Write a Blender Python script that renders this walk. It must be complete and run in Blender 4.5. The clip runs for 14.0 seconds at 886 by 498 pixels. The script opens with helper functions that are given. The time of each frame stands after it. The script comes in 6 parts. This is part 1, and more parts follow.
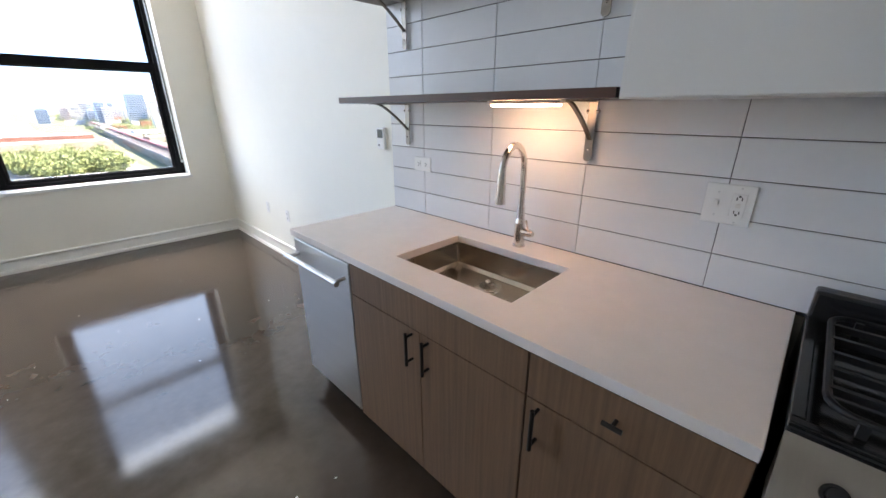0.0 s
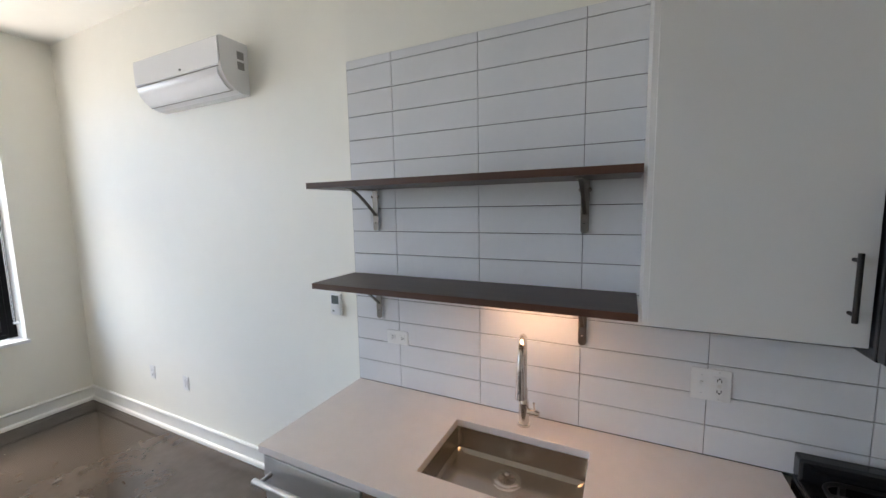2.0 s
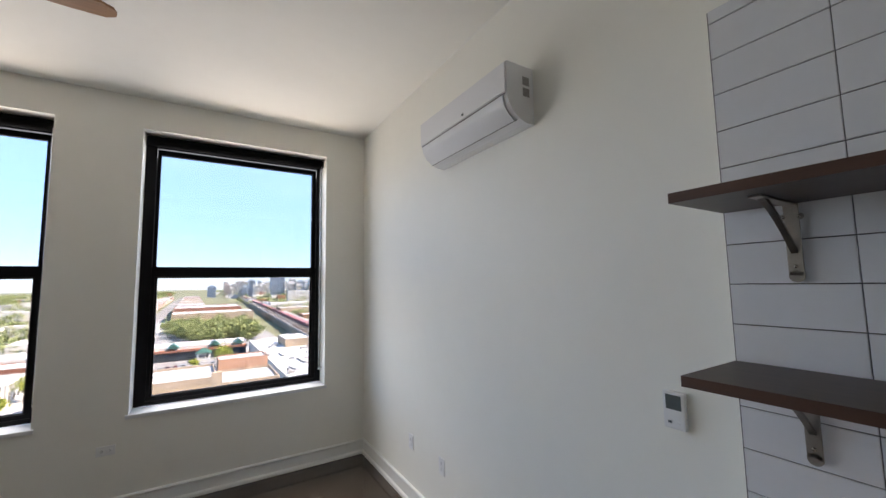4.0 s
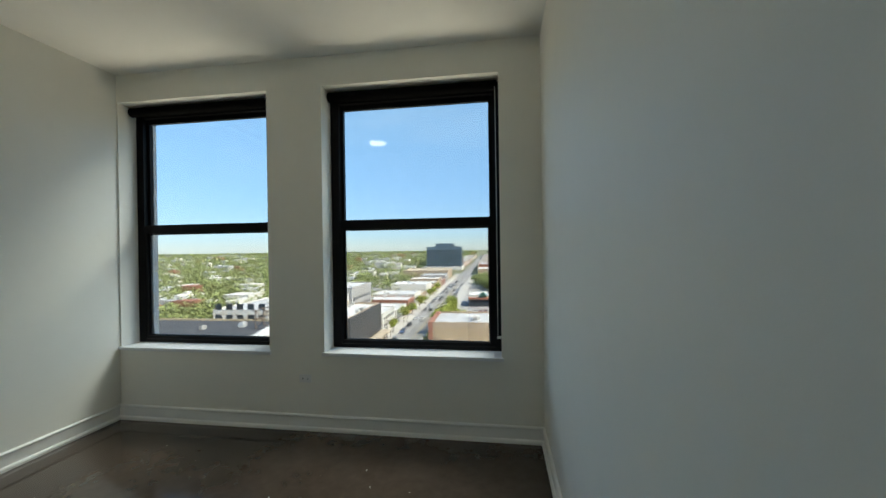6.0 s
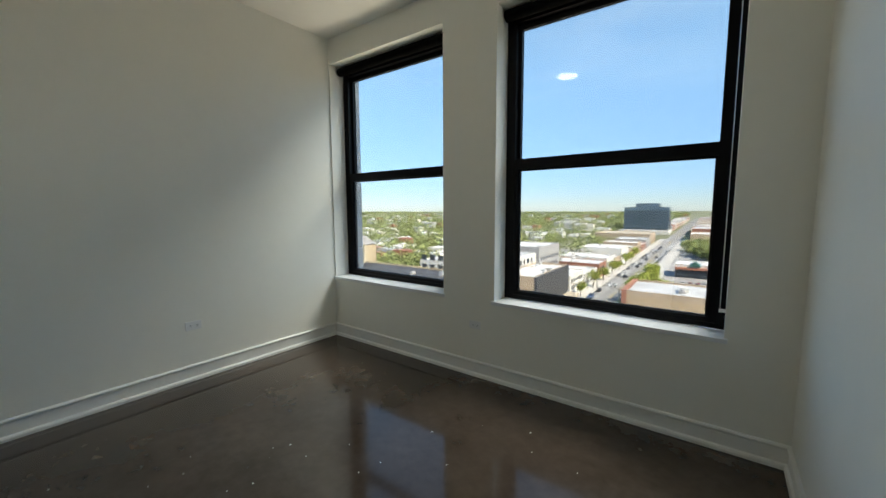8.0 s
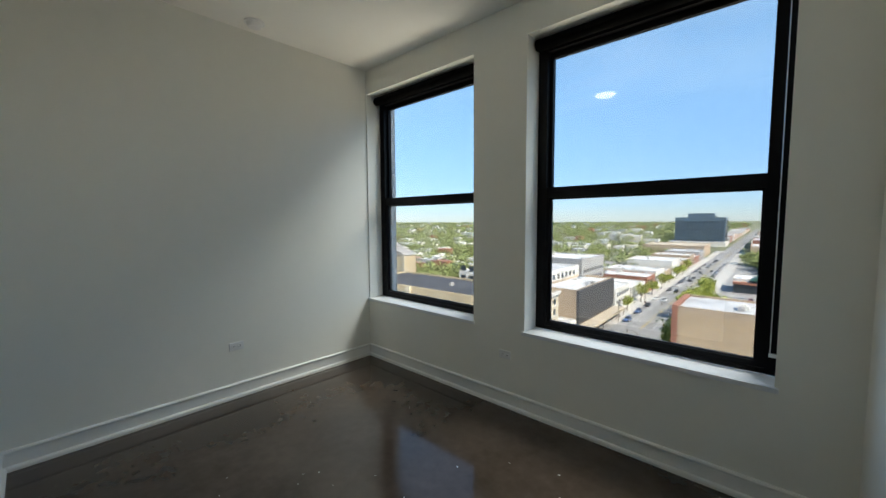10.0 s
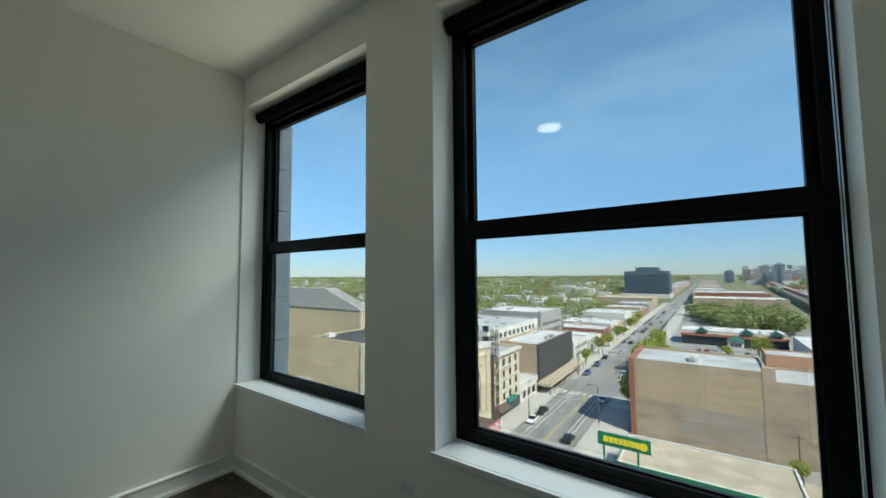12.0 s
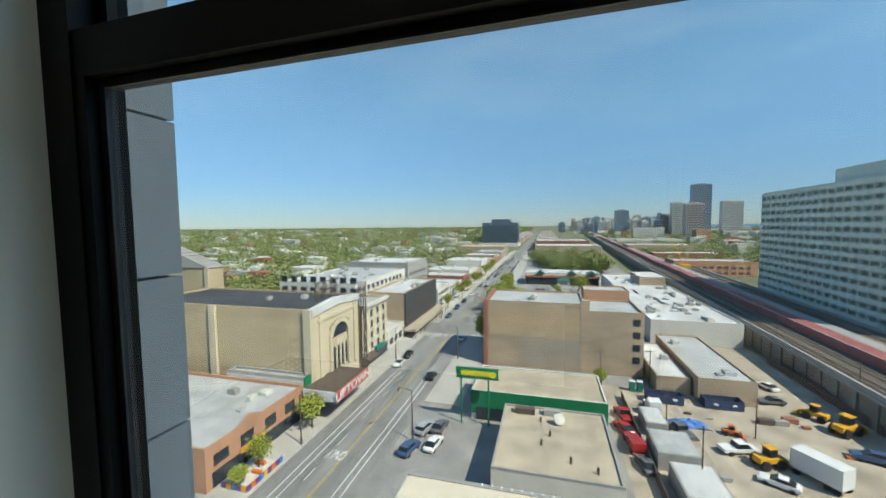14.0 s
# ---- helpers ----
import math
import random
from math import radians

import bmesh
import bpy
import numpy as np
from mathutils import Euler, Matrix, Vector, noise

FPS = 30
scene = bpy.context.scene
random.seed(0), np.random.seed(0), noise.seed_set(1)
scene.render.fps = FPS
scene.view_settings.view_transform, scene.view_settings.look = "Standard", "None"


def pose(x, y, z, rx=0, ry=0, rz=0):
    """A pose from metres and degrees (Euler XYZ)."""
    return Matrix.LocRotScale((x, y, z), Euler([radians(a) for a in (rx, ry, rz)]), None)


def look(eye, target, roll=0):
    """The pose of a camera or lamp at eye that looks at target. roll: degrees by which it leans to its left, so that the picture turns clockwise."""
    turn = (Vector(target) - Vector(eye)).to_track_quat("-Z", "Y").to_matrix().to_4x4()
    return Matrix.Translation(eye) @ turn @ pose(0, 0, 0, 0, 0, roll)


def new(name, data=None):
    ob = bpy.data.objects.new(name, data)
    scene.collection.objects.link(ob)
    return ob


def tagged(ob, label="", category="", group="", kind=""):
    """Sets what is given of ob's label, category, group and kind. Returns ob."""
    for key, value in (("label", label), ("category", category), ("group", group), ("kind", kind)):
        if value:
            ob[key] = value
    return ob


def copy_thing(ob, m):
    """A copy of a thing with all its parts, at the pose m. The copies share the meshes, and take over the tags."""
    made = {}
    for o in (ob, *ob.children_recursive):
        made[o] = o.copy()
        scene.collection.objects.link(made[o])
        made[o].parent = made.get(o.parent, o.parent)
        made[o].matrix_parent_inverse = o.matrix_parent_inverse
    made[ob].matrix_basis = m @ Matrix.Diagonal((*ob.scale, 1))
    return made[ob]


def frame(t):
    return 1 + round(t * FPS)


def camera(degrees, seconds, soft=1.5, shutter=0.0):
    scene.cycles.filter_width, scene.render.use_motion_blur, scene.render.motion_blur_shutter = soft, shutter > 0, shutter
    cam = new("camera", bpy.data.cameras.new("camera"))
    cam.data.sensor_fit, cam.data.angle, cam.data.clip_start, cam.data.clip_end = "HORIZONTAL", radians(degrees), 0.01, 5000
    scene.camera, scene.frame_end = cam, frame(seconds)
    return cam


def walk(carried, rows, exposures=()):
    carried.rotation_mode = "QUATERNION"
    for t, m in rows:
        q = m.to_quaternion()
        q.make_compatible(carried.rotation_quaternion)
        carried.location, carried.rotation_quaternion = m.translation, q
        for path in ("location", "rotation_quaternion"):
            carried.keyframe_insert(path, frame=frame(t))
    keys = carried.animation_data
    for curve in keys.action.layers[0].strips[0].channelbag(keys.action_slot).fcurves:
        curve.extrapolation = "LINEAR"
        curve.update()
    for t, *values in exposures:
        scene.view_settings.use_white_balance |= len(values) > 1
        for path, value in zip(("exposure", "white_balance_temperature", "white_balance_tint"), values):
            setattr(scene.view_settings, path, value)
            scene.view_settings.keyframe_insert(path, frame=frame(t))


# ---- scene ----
cam = camera(99.0, 14.0)
PATH = [
    (0, (-1.372, -5.212, 1.453), (-0.041, -3.891, 0.757), -0.2),
    (0.5, (-1.313, -5.019, 1.385), (0.099, -3.782, 0.696), -0.4),
    (1, (-1.403, -4.816, 1.451), (0.096, -3.674, 0.782), 0.0),
    (1.5, (-1.502, -4.736, 1.642), (0.19, -3.789, 1.151), -0.2),
    (2, (-1.594, -4.75, 1.844), (0.192, -3.879, 1.62), -1.1),
    (2.5, (-1.662, -4.713, 1.888), (0.139, -3.85, 1.987), -1.4),
    (3, (-1.612, -4.52, 1.842), (0.062, -3.438, 2.01), -1.2),
    (3.5, (-1.47, -4.258, 1.784), (-0.051, -2.861, 1.976), -0.9),
    (4, (-1.313, -3.961, 1.741), (-0.266, -2.266, 1.92), -1.0),
    (4.2, (-1.244, -3.811, 1.747), (-0.317, -2.046, 1.907), -0.7),
    (6.3, (-4.987, -2.771, 1.604), (-5.364, -0.807, 1.592), -0.8),
    (6.5, (-4.948, -2.778, 1.584), (-5.511, -0.858, 1.571), -0.9),
    (7, (-4.881, -2.801, 1.541), (-5.749, -0.999, 1.521), -0.5),
    (7.5, (-4.878, -2.788, 1.49), (-5.901, -1.074, 1.383), -0.3),
    (7.7, (-4.885, -2.792, 1.475), (-6.014, -1.152, 1.29), -0.2),
    (9.8, (-4.843, -2.746, 1.626), (-6.187, -1.283, 1.395), 0.1),
    (10, (-4.819, -2.735, 1.637), (-6.167, -1.266, 1.484), -0.3),
    (10.5, (-4.869, -2.623, 1.665), (-6.201, -1.131, 1.672), -0.2),
    (11, (-4.941, -2.395, 1.689), (-6.228, -0.872, 1.835), -0.4),
    (11.5, (-5.02, -2.06, 1.651), (-6.24, -0.484, 1.813), -0.2),
    (12, (-5.181, -1.582, 1.61), (-6.369, 0.021, 1.742), -0.5),
    (12.5, (-5.329, -1.144, 1.573), (-6.523, 0.46, 1.626), -0.5),
    (13, (-5.358, -0.741, 1.552), (-6.536, 0.875, 1.524), -0.6),
    (13.5, (-5.373, -0.445, 1.556), (-6.527, 1.187, 1.483), -0.5),
    (13.8, (-5.426, -0.34, 1.544), (-6.362, 1.424, 1.432), -0.8),
    (14, (-5.485, -0.289, 1.542), (-6.068, 1.619, 1.412), -0.6),
]
# the way between the two rooms: along the kitchen, round the end of the partition, through the bedroom doorway
GAP = [
    (4.5, (-1.3, -3.7, 1.74), (-0.62, -1.8, 1.86), -0.8),
    (4.8, (-1.95, -3.68, 1.73), (-1.55, -1.72, 1.82), -0.8),
    (5.2, (-3.0, -3.71, 1.71), (-2.92, -1.71, 1.77), -0.8),
    (5.6, (-4.05, -3.64, 1.68), (-4.22, -1.65, 1.71), -0.8),
    (5.9, (-4.7, -3.34, 1.64), (-4.98, -1.36, 1.64), -0.8),
    (6.1, (-4.94, -3.03, 1.62), (-5.25, -1.06, 1.61), -0.8),
    (8.4, (-4.875, -2.78, 1.515), (-6.075, -1.2, 1.3), -0.2),
    (9.1, (-4.858, -2.76, 1.57), (-6.135, -1.24, 1.34), 0.0),
]
EXPOSURES = [(0, 5.76, 7250, 18), (1.5, 5.6, 7400, 18), (2.5, 5.36, 7500, 18), (3.5, 4.95, 7450, 18), (4.2, 4.5, 7450, 20), (6.3, 3.86, 7300, 0), (7.7, 4.03, 7550, 4), (9.8, 3.98, 7150, 6), (11.0, 3.66, 7050, -3), (13.0, 3.5, 6800, -5), (14, 3.4, 7200, -4)]
walk(cam, [(t, look(eye, target, roll)) for t, eye, target, roll in sorted(PATH + GAP)], EXPOSURES)

# ---- world and sun ----
SUN_DIR = Vector((0.62, -0.27, 0.74)).normalized()
world = bpy.data.worlds.new("world")
scene.world = world
world.use_nodes = True
wn, wl = world.node_tree.nodes, world.node_tree.links
sky = wn.new("ShaderNodeTexSky")
sky.sky_type, sky.sun_disc = "NISHITA", False
sky.sun_elevation = math.asin(SUN_DIR.z)
sky.sun_rotation = math.atan2(SUN_DIR.x, SUN_DIR.y)
sky.air_density, sky.dust_density, sky.ozone_density = 1.0, 0.05, 5.0
# sky colour darkened and tinted bluish towards the horizon, as painted haze
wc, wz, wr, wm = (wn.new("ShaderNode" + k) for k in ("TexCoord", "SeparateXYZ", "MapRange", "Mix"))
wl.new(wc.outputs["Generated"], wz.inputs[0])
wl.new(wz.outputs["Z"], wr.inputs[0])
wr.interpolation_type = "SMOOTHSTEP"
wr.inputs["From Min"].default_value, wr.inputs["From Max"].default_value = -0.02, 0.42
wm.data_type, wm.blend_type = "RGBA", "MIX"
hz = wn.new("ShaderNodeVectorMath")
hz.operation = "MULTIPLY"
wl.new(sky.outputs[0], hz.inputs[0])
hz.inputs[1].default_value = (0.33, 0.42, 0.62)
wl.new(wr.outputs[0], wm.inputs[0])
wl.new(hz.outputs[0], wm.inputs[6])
tint = wn.new("ShaderNodeVectorMath")
tint.operation = "MULTIPLY"
wl.new(sky.outputs[0], tint.inputs[0])
tint.inputs[1].default_value = (0.90, 1.02, 1.0)
# thin streaks of cirrus
cm, cn, cr, ca = (wn.new("ShaderNode" + k) for k in ("Mapping", "TexNoise", "MapRange", "Mix"))
wl.new(wc.outputs["Generated"], cm.inputs[0])
cm.inputs["Scale"].default_value, cm.inputs["Rotation"].default_value = (1.6, 4.0, 9.0), (0.3, 0.25, 0.5)
wl.new(cm.outputs[0], cn.inputs["Vector"])
cn.inputs["Scale"].default_value, cn.inputs["Detail"].default_value, cn.inputs["Roughness"].default_value = 1.3, 8, 0.62
cr.inputs["From Min"].default_value, cr.inputs["From Max"].default_value, cr.inputs["To Max"].default_value = 0.48, 0.9, 0.11
wl.new(cn.outputs[0], cr.inputs[0])
ca.data_type = "RGBA"
wl.new(cr.outputs[0], ca.inputs[0])
wl.new(tint.outputs[0], ca.inputs[6])
ca.inputs[7].default_value = (7.2, 8.4, 9.2, 1)
wl.new(ca.outputs[2], wm.inputs[7])
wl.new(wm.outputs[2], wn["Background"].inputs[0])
wn["Background"].inputs[1].default_value = 0.07
sun = new("sun", bpy.data.lights.new("sun", "SUN"))
sun.data.energy, sun.data.angle, sun.data.color = 2.0, radians(0.53), (1.0, 0.95, 0.88)
sun.matrix_world = look(SUN_DIR * 60, (0, 0, 0))

# added area lamps below view, standing in for light off sunlit streets and roofs
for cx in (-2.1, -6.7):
    fill_lamp = new("street_fill", bpy.data.lights.new("street_fill", "AREA"))
    fill_lamp.data.shape, fill_lamp.data.size, fill_lamp.data.size_y = "RECTANGLE", 20.0, 7.0
    fill_lamp.data.energy, fill_lamp.data.color = (110 if cx > -4 else 6), (1.0, 0.94, 0.84)
    fill_lamp.matrix_world = look((cx - 6.5 if cx > -4 else cx, 10.0, -14.8), (cx, 0.1, 1.6))

# and more added above the windows, out of view, to boost the sky's light
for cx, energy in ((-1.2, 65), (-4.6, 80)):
    fill_lamp = new("sky_fill", bpy.data.lights.new("sky_fill", "AREA"))
    fill_lamp.data.shape, fill_lamp.data.size, fill_lamp.data.size_y = "RECTANGLE", 9.0, 5.0
    fill_lamp.data.energy, fill_lamp.data.color = energy, (0.90, 0.96, 1.0)
    fill_lamp.matrix_world = look((cx, 7.0, 11.5), (cx - 1.5, 0.1, 1.6))

# lamps added in the two living room windows to strengthen the sky's light
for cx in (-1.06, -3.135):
    fill_lamp = new("window_daylight", bpy.data.lights.new("window_daylight", "AREA"))
    fill_lamp.data.shape, fill_lamp.data.size, fill_lamp.data.size_y = "RECTANGLE", 1.42, 2.2
    fill_lamp.data.energy, fill_lamp.data.color = 1.5, (0.74, 0.87, 1.0)
    fill_lamp.matrix_world = look((cx, 0.36, 1.9), (cx, -3, 1.5))


# ---- materials ----
def mat(name, base, rough=0.5, metal=0.0, var=0.12, scale=3.0, bump=0.0, bscale=60.0, spec=0.5, stretch=(1, 1, 1), rand=0.0, emit=0.0, rvar=0.0):
    """A Principled material with two scales of mottling, fine relief and, with rand, a tone of its own for each object."""
    m = bpy.data.materials.new(name)
    m.use_nodes = True
    n, l = m.node_tree.nodes, m.node_tree.links
    p = n["Principled BSDF"]
    p.inputs["Roughness"].default_value, p.inputs["Metallic"].default_value = rough, metal
    p.inputs["Specular IOR Level"].default_value = spec
    co, mp = n.new("ShaderNodeTexCoord"), n.new("ShaderNodeMapping")
    mp.inputs["Scale"].default_value = stretch
    l.new(co.outputs["Object"], mp.inputs[0])
    big, small = n.new("ShaderNodeTexNoise"), n.new("ShaderNodeTexNoise")
    big.inputs["Scale"].default_value, big.inputs["Detail"].default_value = scale, 5
    small.inputs["Scale"].default_value, small.inputs["Detail"].default_value = scale * 11, 6
    l.new(mp.outputs[0], big.inputs["Vector"]), l.new(mp.outputs[0], small.inputs["Vector"])
    add = n.new("ShaderNodeMath")
    add.operation = "MULTIPLY_ADD"
    l.new(small.outputs[0], add.inputs[0])
    add.inputs[1].default_value = 0.5
    l.new(big.outputs[0], add.inputs[2])
    last = add.outputs[0]
    if rand:
        info, ra = n.new("ShaderNodeObjectInfo"), n.new("ShaderNodeMath")
        ra.operation = "MULTIPLY_ADD"
        l.new(info.outputs["Random"], ra.inputs[0])
        ra.inputs[1].default_value = rand
        l.new(last, ra.inputs[2])
        last = ra.outputs[0]
    rng = n.new("ShaderNodeMapRange")
    rng.inputs["From Min"].default_value, rng.inputs["From Max"].default_value = 0.45, 1.05 + rand
    rng.inputs["To Min"].default_value, rng.inputs["To Max"].default_value = 1 - var, 1 + var
    l.new(last, rng.inputs[0])
    mul = n.new("ShaderNodeVectorMath")
    mul.operation = "SCALE"
    mul.inputs[0].default_value = base
    l.new(rng.outputs[0], mul.inputs["Scale"])
    l.new(mul.outputs[0], p.inputs["Base Color"])
    if rvar:
        rr = n.new("ShaderNodeMapRange")
        rr.inputs["From Min"].default_value, rr.inputs["From Max"].default_value = 0.5, 1.0
        rr.inputs["To Min"].default_value, rr.inputs["To Max"].default_value = max(0.02, rough - rvar), rough + rvar
        l.new(last, rr.inputs[0])
        l.new(rr.outputs[0], p.inputs["Roughness"])
    if bump:
        bn, bp = n.new("ShaderNodeTexNoise"), n.new("ShaderNodeBump")
        bn.inputs["Scale"].default_value, bn.inputs["Detail"].default_value = bscale, 3
        l.new(mp.outputs[0], bn.inputs["Vector"])
        bp.inputs["Strength"].default_value, bp.inputs["Distance"].default_value = bump, 0.01
        l.new(bn.outputs[0], bp.inputs["Height"])
        l.new(bp.outputs[0], p.inputs["Normal"])
    if emit:
        p.inputs["Emission Color"].default_value = (*base, 1)
        p.inputs["Emission Strength"].default_value = emit
    return m


def glass_mat():
    """Pane with a thin mirror gloss; its grey tint is added to dim the view outside."""
    m = bpy.data.materials.new("window_glass")
    m.use_nodes = True
    n, l = m.node_tree.nodes, m.node_tree.links
    n.remove(n["Principled BSDF"])
    tr, gl, mx = (n.new("ShaderNode" + k) for k in ("BsdfTransparent", "BsdfGlossy", "MixShader"))
    tr.inputs[0].default_value = (0.50, 0.50, 0.50, 1)
    gl.inputs["Roughness"].default_value = 0.0
    mx.inputs[0].default_value = 0.035
    l.new(tr.outputs[0], mx.inputs[1]), l.new(gl.outputs[0], mx.inputs[2])
    l.new(mx.outputs[0], n["Material Output"].inputs[0])
    return m


GLASS = glass_mat()
WALL = mat("wall_paint", (0.87, 0.855, 0.785), 0.55, var=0.02, scale=0.8, bump=0.03, bscale=180)
CEIL = mat("ceiling_paint", (0.88, 0.865, 0.81), 0.8, var=0.02, scale=0.8, bump=0.03, bscale=150)
TRIM = mat("trim_paint", (0.86, 0.855, 0.82), 0.35, var=0.015, scale=2)
SILL = mat("sill_stone", (0.80, 0.81, 0.82), 0.3, var=0.03, scale=4)
CONCRETE = mat("polished_concrete", (0.062, 0.044, 0.033), 0.11, var=0.45, scale=1.3, bump=0.006, bscale=9, spec=0.62, rvar=0.04)
BEAD = mat("grey_glazing_bead", (0.055, 0.057, 0.062), 0.5, var=0.15, scale=8, spec=0.3)
SHADE = mat("black_shade_fabric", (0.004, 0.004, 0.004), 0.95, var=0.2, scale=30, spec=0.05)
FRAME = mat("black_window_frame", (0.0045, 0.0045, 0.0055), 0.42, var=0.2, scale=5, spec=0.13)
TILE = mat("white_tile", (0.74, 0.745, 0.76), 0.22, var=0.03, scale=4, bump=0.01, bscale=14, rand=0.15)
GROUT = mat("dark_grout", (0.10, 0.09, 0.09), 0.9, var=0.2, scale=30)
QUARTZ = mat("quartz_top", (0.84, 0.775, 0.745), 0.22, var=0.035, scale=14)
OAK = mat("taupe_wood_laminate", (0.20, 0.116, 0.07), 0.42, var=0.26, scale=6, stretch=(13, 13, 0.4), bump=0.04, bscale=40)
SHELFWOOD = mat("dark_shelf_wood", (0.062, 0.036, 0.026), 0.42, var=0.3, scale=6, stretch=(9, 0.5, 9))
EDGEWOOD = mat("reddish_edge_band", (0.085, 0.036, 0.022), 0.4, var=0.2, scale=8, stretch=(9, 0.5, 9))
WHITECAB = mat("white_cabinet_paint", (0.74, 0.72, 0.69), 0.4, var=0.012, scale=2)
RANGESTEEL = mat("range_steel", (0.42, 0.385, 0.35), 0.4, 1.0, var=0.05, scale=3, stretch=(1, 6, 1))
STEEL = mat("brushed_steel", (0.66, 0.66, 0.66), 0.34, 1.0, var=0.03, scale=3, stretch=(1, 1, 6))
SINKSTEEL = mat("sink_steel", (0.50, 0.44, 0.38), 0.24, 1.0, var=0.05, scale=5)
CHROME = mat("brushed_nickel", (0.70, 0.655, 0.61), 0.22, 1.0, var=0.03)
BRONZE = mat("bracket_metal", (0.33, 0.30, 0.27), 0.35, 1.0, var=0.15, scale=20)
# same nickel as the bracket, its shaded look put into the colour
BRACE = mat("darkened_nickel", (0.16, 0.135, 0.115), 0.38, 1.0, var=0.15, scale=20)
DARKMETAL = mat("dark_pull_metal", (0.035, 0.03, 0.028), 0.4, 0.6, var=0.2, scale=20)
BLACK = mat("black_enamel", (0.012, 0.012, 0.013), 0.16, var=0.15, scale=6)
IRON = mat("cast_iron", (0.012, 0.012, 0.013), 0.5, var=0.2, scale=20, bump=0.05, bscale=200, spec=0.3)
PLASTIC = mat("white_plastic", (0.80, 0.80, 0.79), 0.32, var=0.01)
ACSHELL = mat("glossy_white_plastic", (0.82, 0.82, 0.83), 0.12, var=0.01)
VENT = mat("grey_vent", (0.28, 0.27, 0.26), 0.6, var=0.2, scale=60, stretch=(1, 1, 4))
SLOT = mat("dark_slot", (0.03, 0.03, 0.03), 0.6)
SCREEN = mat("grey_display", (0.10, 0.12, 0.12), 0.2)
WARMLAMP = mat("lit_diffuser_warm", (1.0, 0.62, 0.36), 0.4, var=0.0, emit=0.58)
COOLLAMP = mat("lit_diffuser", (1.0, 0.93, 0.84), 0.4, var=0.0, emit=1.1)
FACADE = mat("grey_facade_stone", (0.55, 0.56, 0.56), 0.7, var=0.10, scale=2, bump=0.05, bscale=80, rand=0.2)


# ---- mesh helpers ----
ORIGIN = {}


def box(bm, x0, x1, y0, y1, z0, z1, bevel=0.0):
    got = bmesh.ops.create_cube(bm, size=1, matrix=Matrix.Translation(((x0 + x1) / 2, (y0 + y1) / 2, (z0 + z1) / 2)) @ Matrix.Diagonal((x1 - x0, y1 - y0, z1 - z0, 1)))
    if bevel:
        edges = list({e for v in got["verts"] for e in v.link_edges})
        bmesh.ops.bevel(bm, geom=edges, offset=bevel, segments=2, affect="EDGES", profile=0.5)
    return bm


def B(*args, bevel=0.0):
    bm = bmesh.new()
    if args:
        box(bm, *args, bevel=bevel)
    return bm


def rod(bm, a, b, r, n=12, r2=None):
    a, b = Vector(a), Vector(b)
    d = b - a
    m = Matrix.Translation((a + b) / 2) @ d.to_track_quat("Z", "Y").to_matrix().to_4x4()
    bmesh.ops.create_cone(bm, cap_ends=True, segments=n, radius1=r, radius2=r if r2 is None else r2, depth=d.length, matrix=m)
    return bm


def tube(bm, pts, r, n=12):
    """A round tube along points."""
    pts, rings = [Vector(p) for p in pts], []
    up = Vector((0, 1, 0.01))
    for i, p in enumerate(pts):
        d = (pts[min(i + 1, len(pts) - 1)] - pts[max(i - 1, 0)]).normalized()
        u = d.cross(up).normalized()
        v = d.cross(u)
        rings.append([bm.verts.new(p + (u * math.cos(2 * math.pi * k / n) + v * math.sin(2 * math.pi * k / n)) * r) for k in range(n)])
    for q, w in zip(rings, rings[1:]):
        for k in range(n):
            bm.faces.new((q[k], q[(k + 1) % n], w[(k + 1) % n], w[k]))
    bm.faces.new(rings[0]), bm.faces.new(rings[-1])
    return bm


def prism(bm, outline, axis, a, b):
    """An outline of 2D points pulled along an axis from a to b."""
    def at(p, h):
        return {"x": (h, p[0], p[1]), "y": (p[0], h, p[1]), "z": (p[0], p[1], h)}[axis]
    low, top = [bm.verts.new(at(p, a)) for p in outline], [bm.verts.new(at(p, b)) for p in outline]
    k = len(outline)
    for i in range(k):
        bm.faces.new((low[i], low[(i + 1) % k], top[(i + 1) % k], top[i]))
    bm.faces.new(low), bm.faces.new(top)
    return bm


def finish(bm, name, smooth=False):
    bmesh.ops.recalc_face_normals(bm, faces=bm.faces)
    me = bpy.data.meshes.new(name)
    bm.to_mesh(me)
    bm.free()
    if smooth:
        me.shade_smooth()
        me.set_sharp_from_angle(angle=radians(35))
    return me


def thing(name, label, category, at=(0, 0, 0), group="", kind=""):
    """A top-level Empty at a thing's base."""
    ob = new(name)
    ob.empty_display_size = 0.1
    ob.location = at
    ORIGIN[ob] = Vector(at)
    return tagged(ob, label, category, group, kind)


def part(name, bm, material, parent=None, label="", smooth=False):
    """Links a bmesh, drawn in world places, as ONE mesh under a thing or a part."""
    o = ORIGIN.get(parent, Vector((0, 0, 0)))
    bmesh.ops.translate(bm, verts=bm.verts, vec=-o)
    ob = new(name, finish(bm, name, smooth))
    ob.data.materials.append(material)
    ob.parent = parent
    ORIGIN[ob] = o
    return tagged(ob, label)


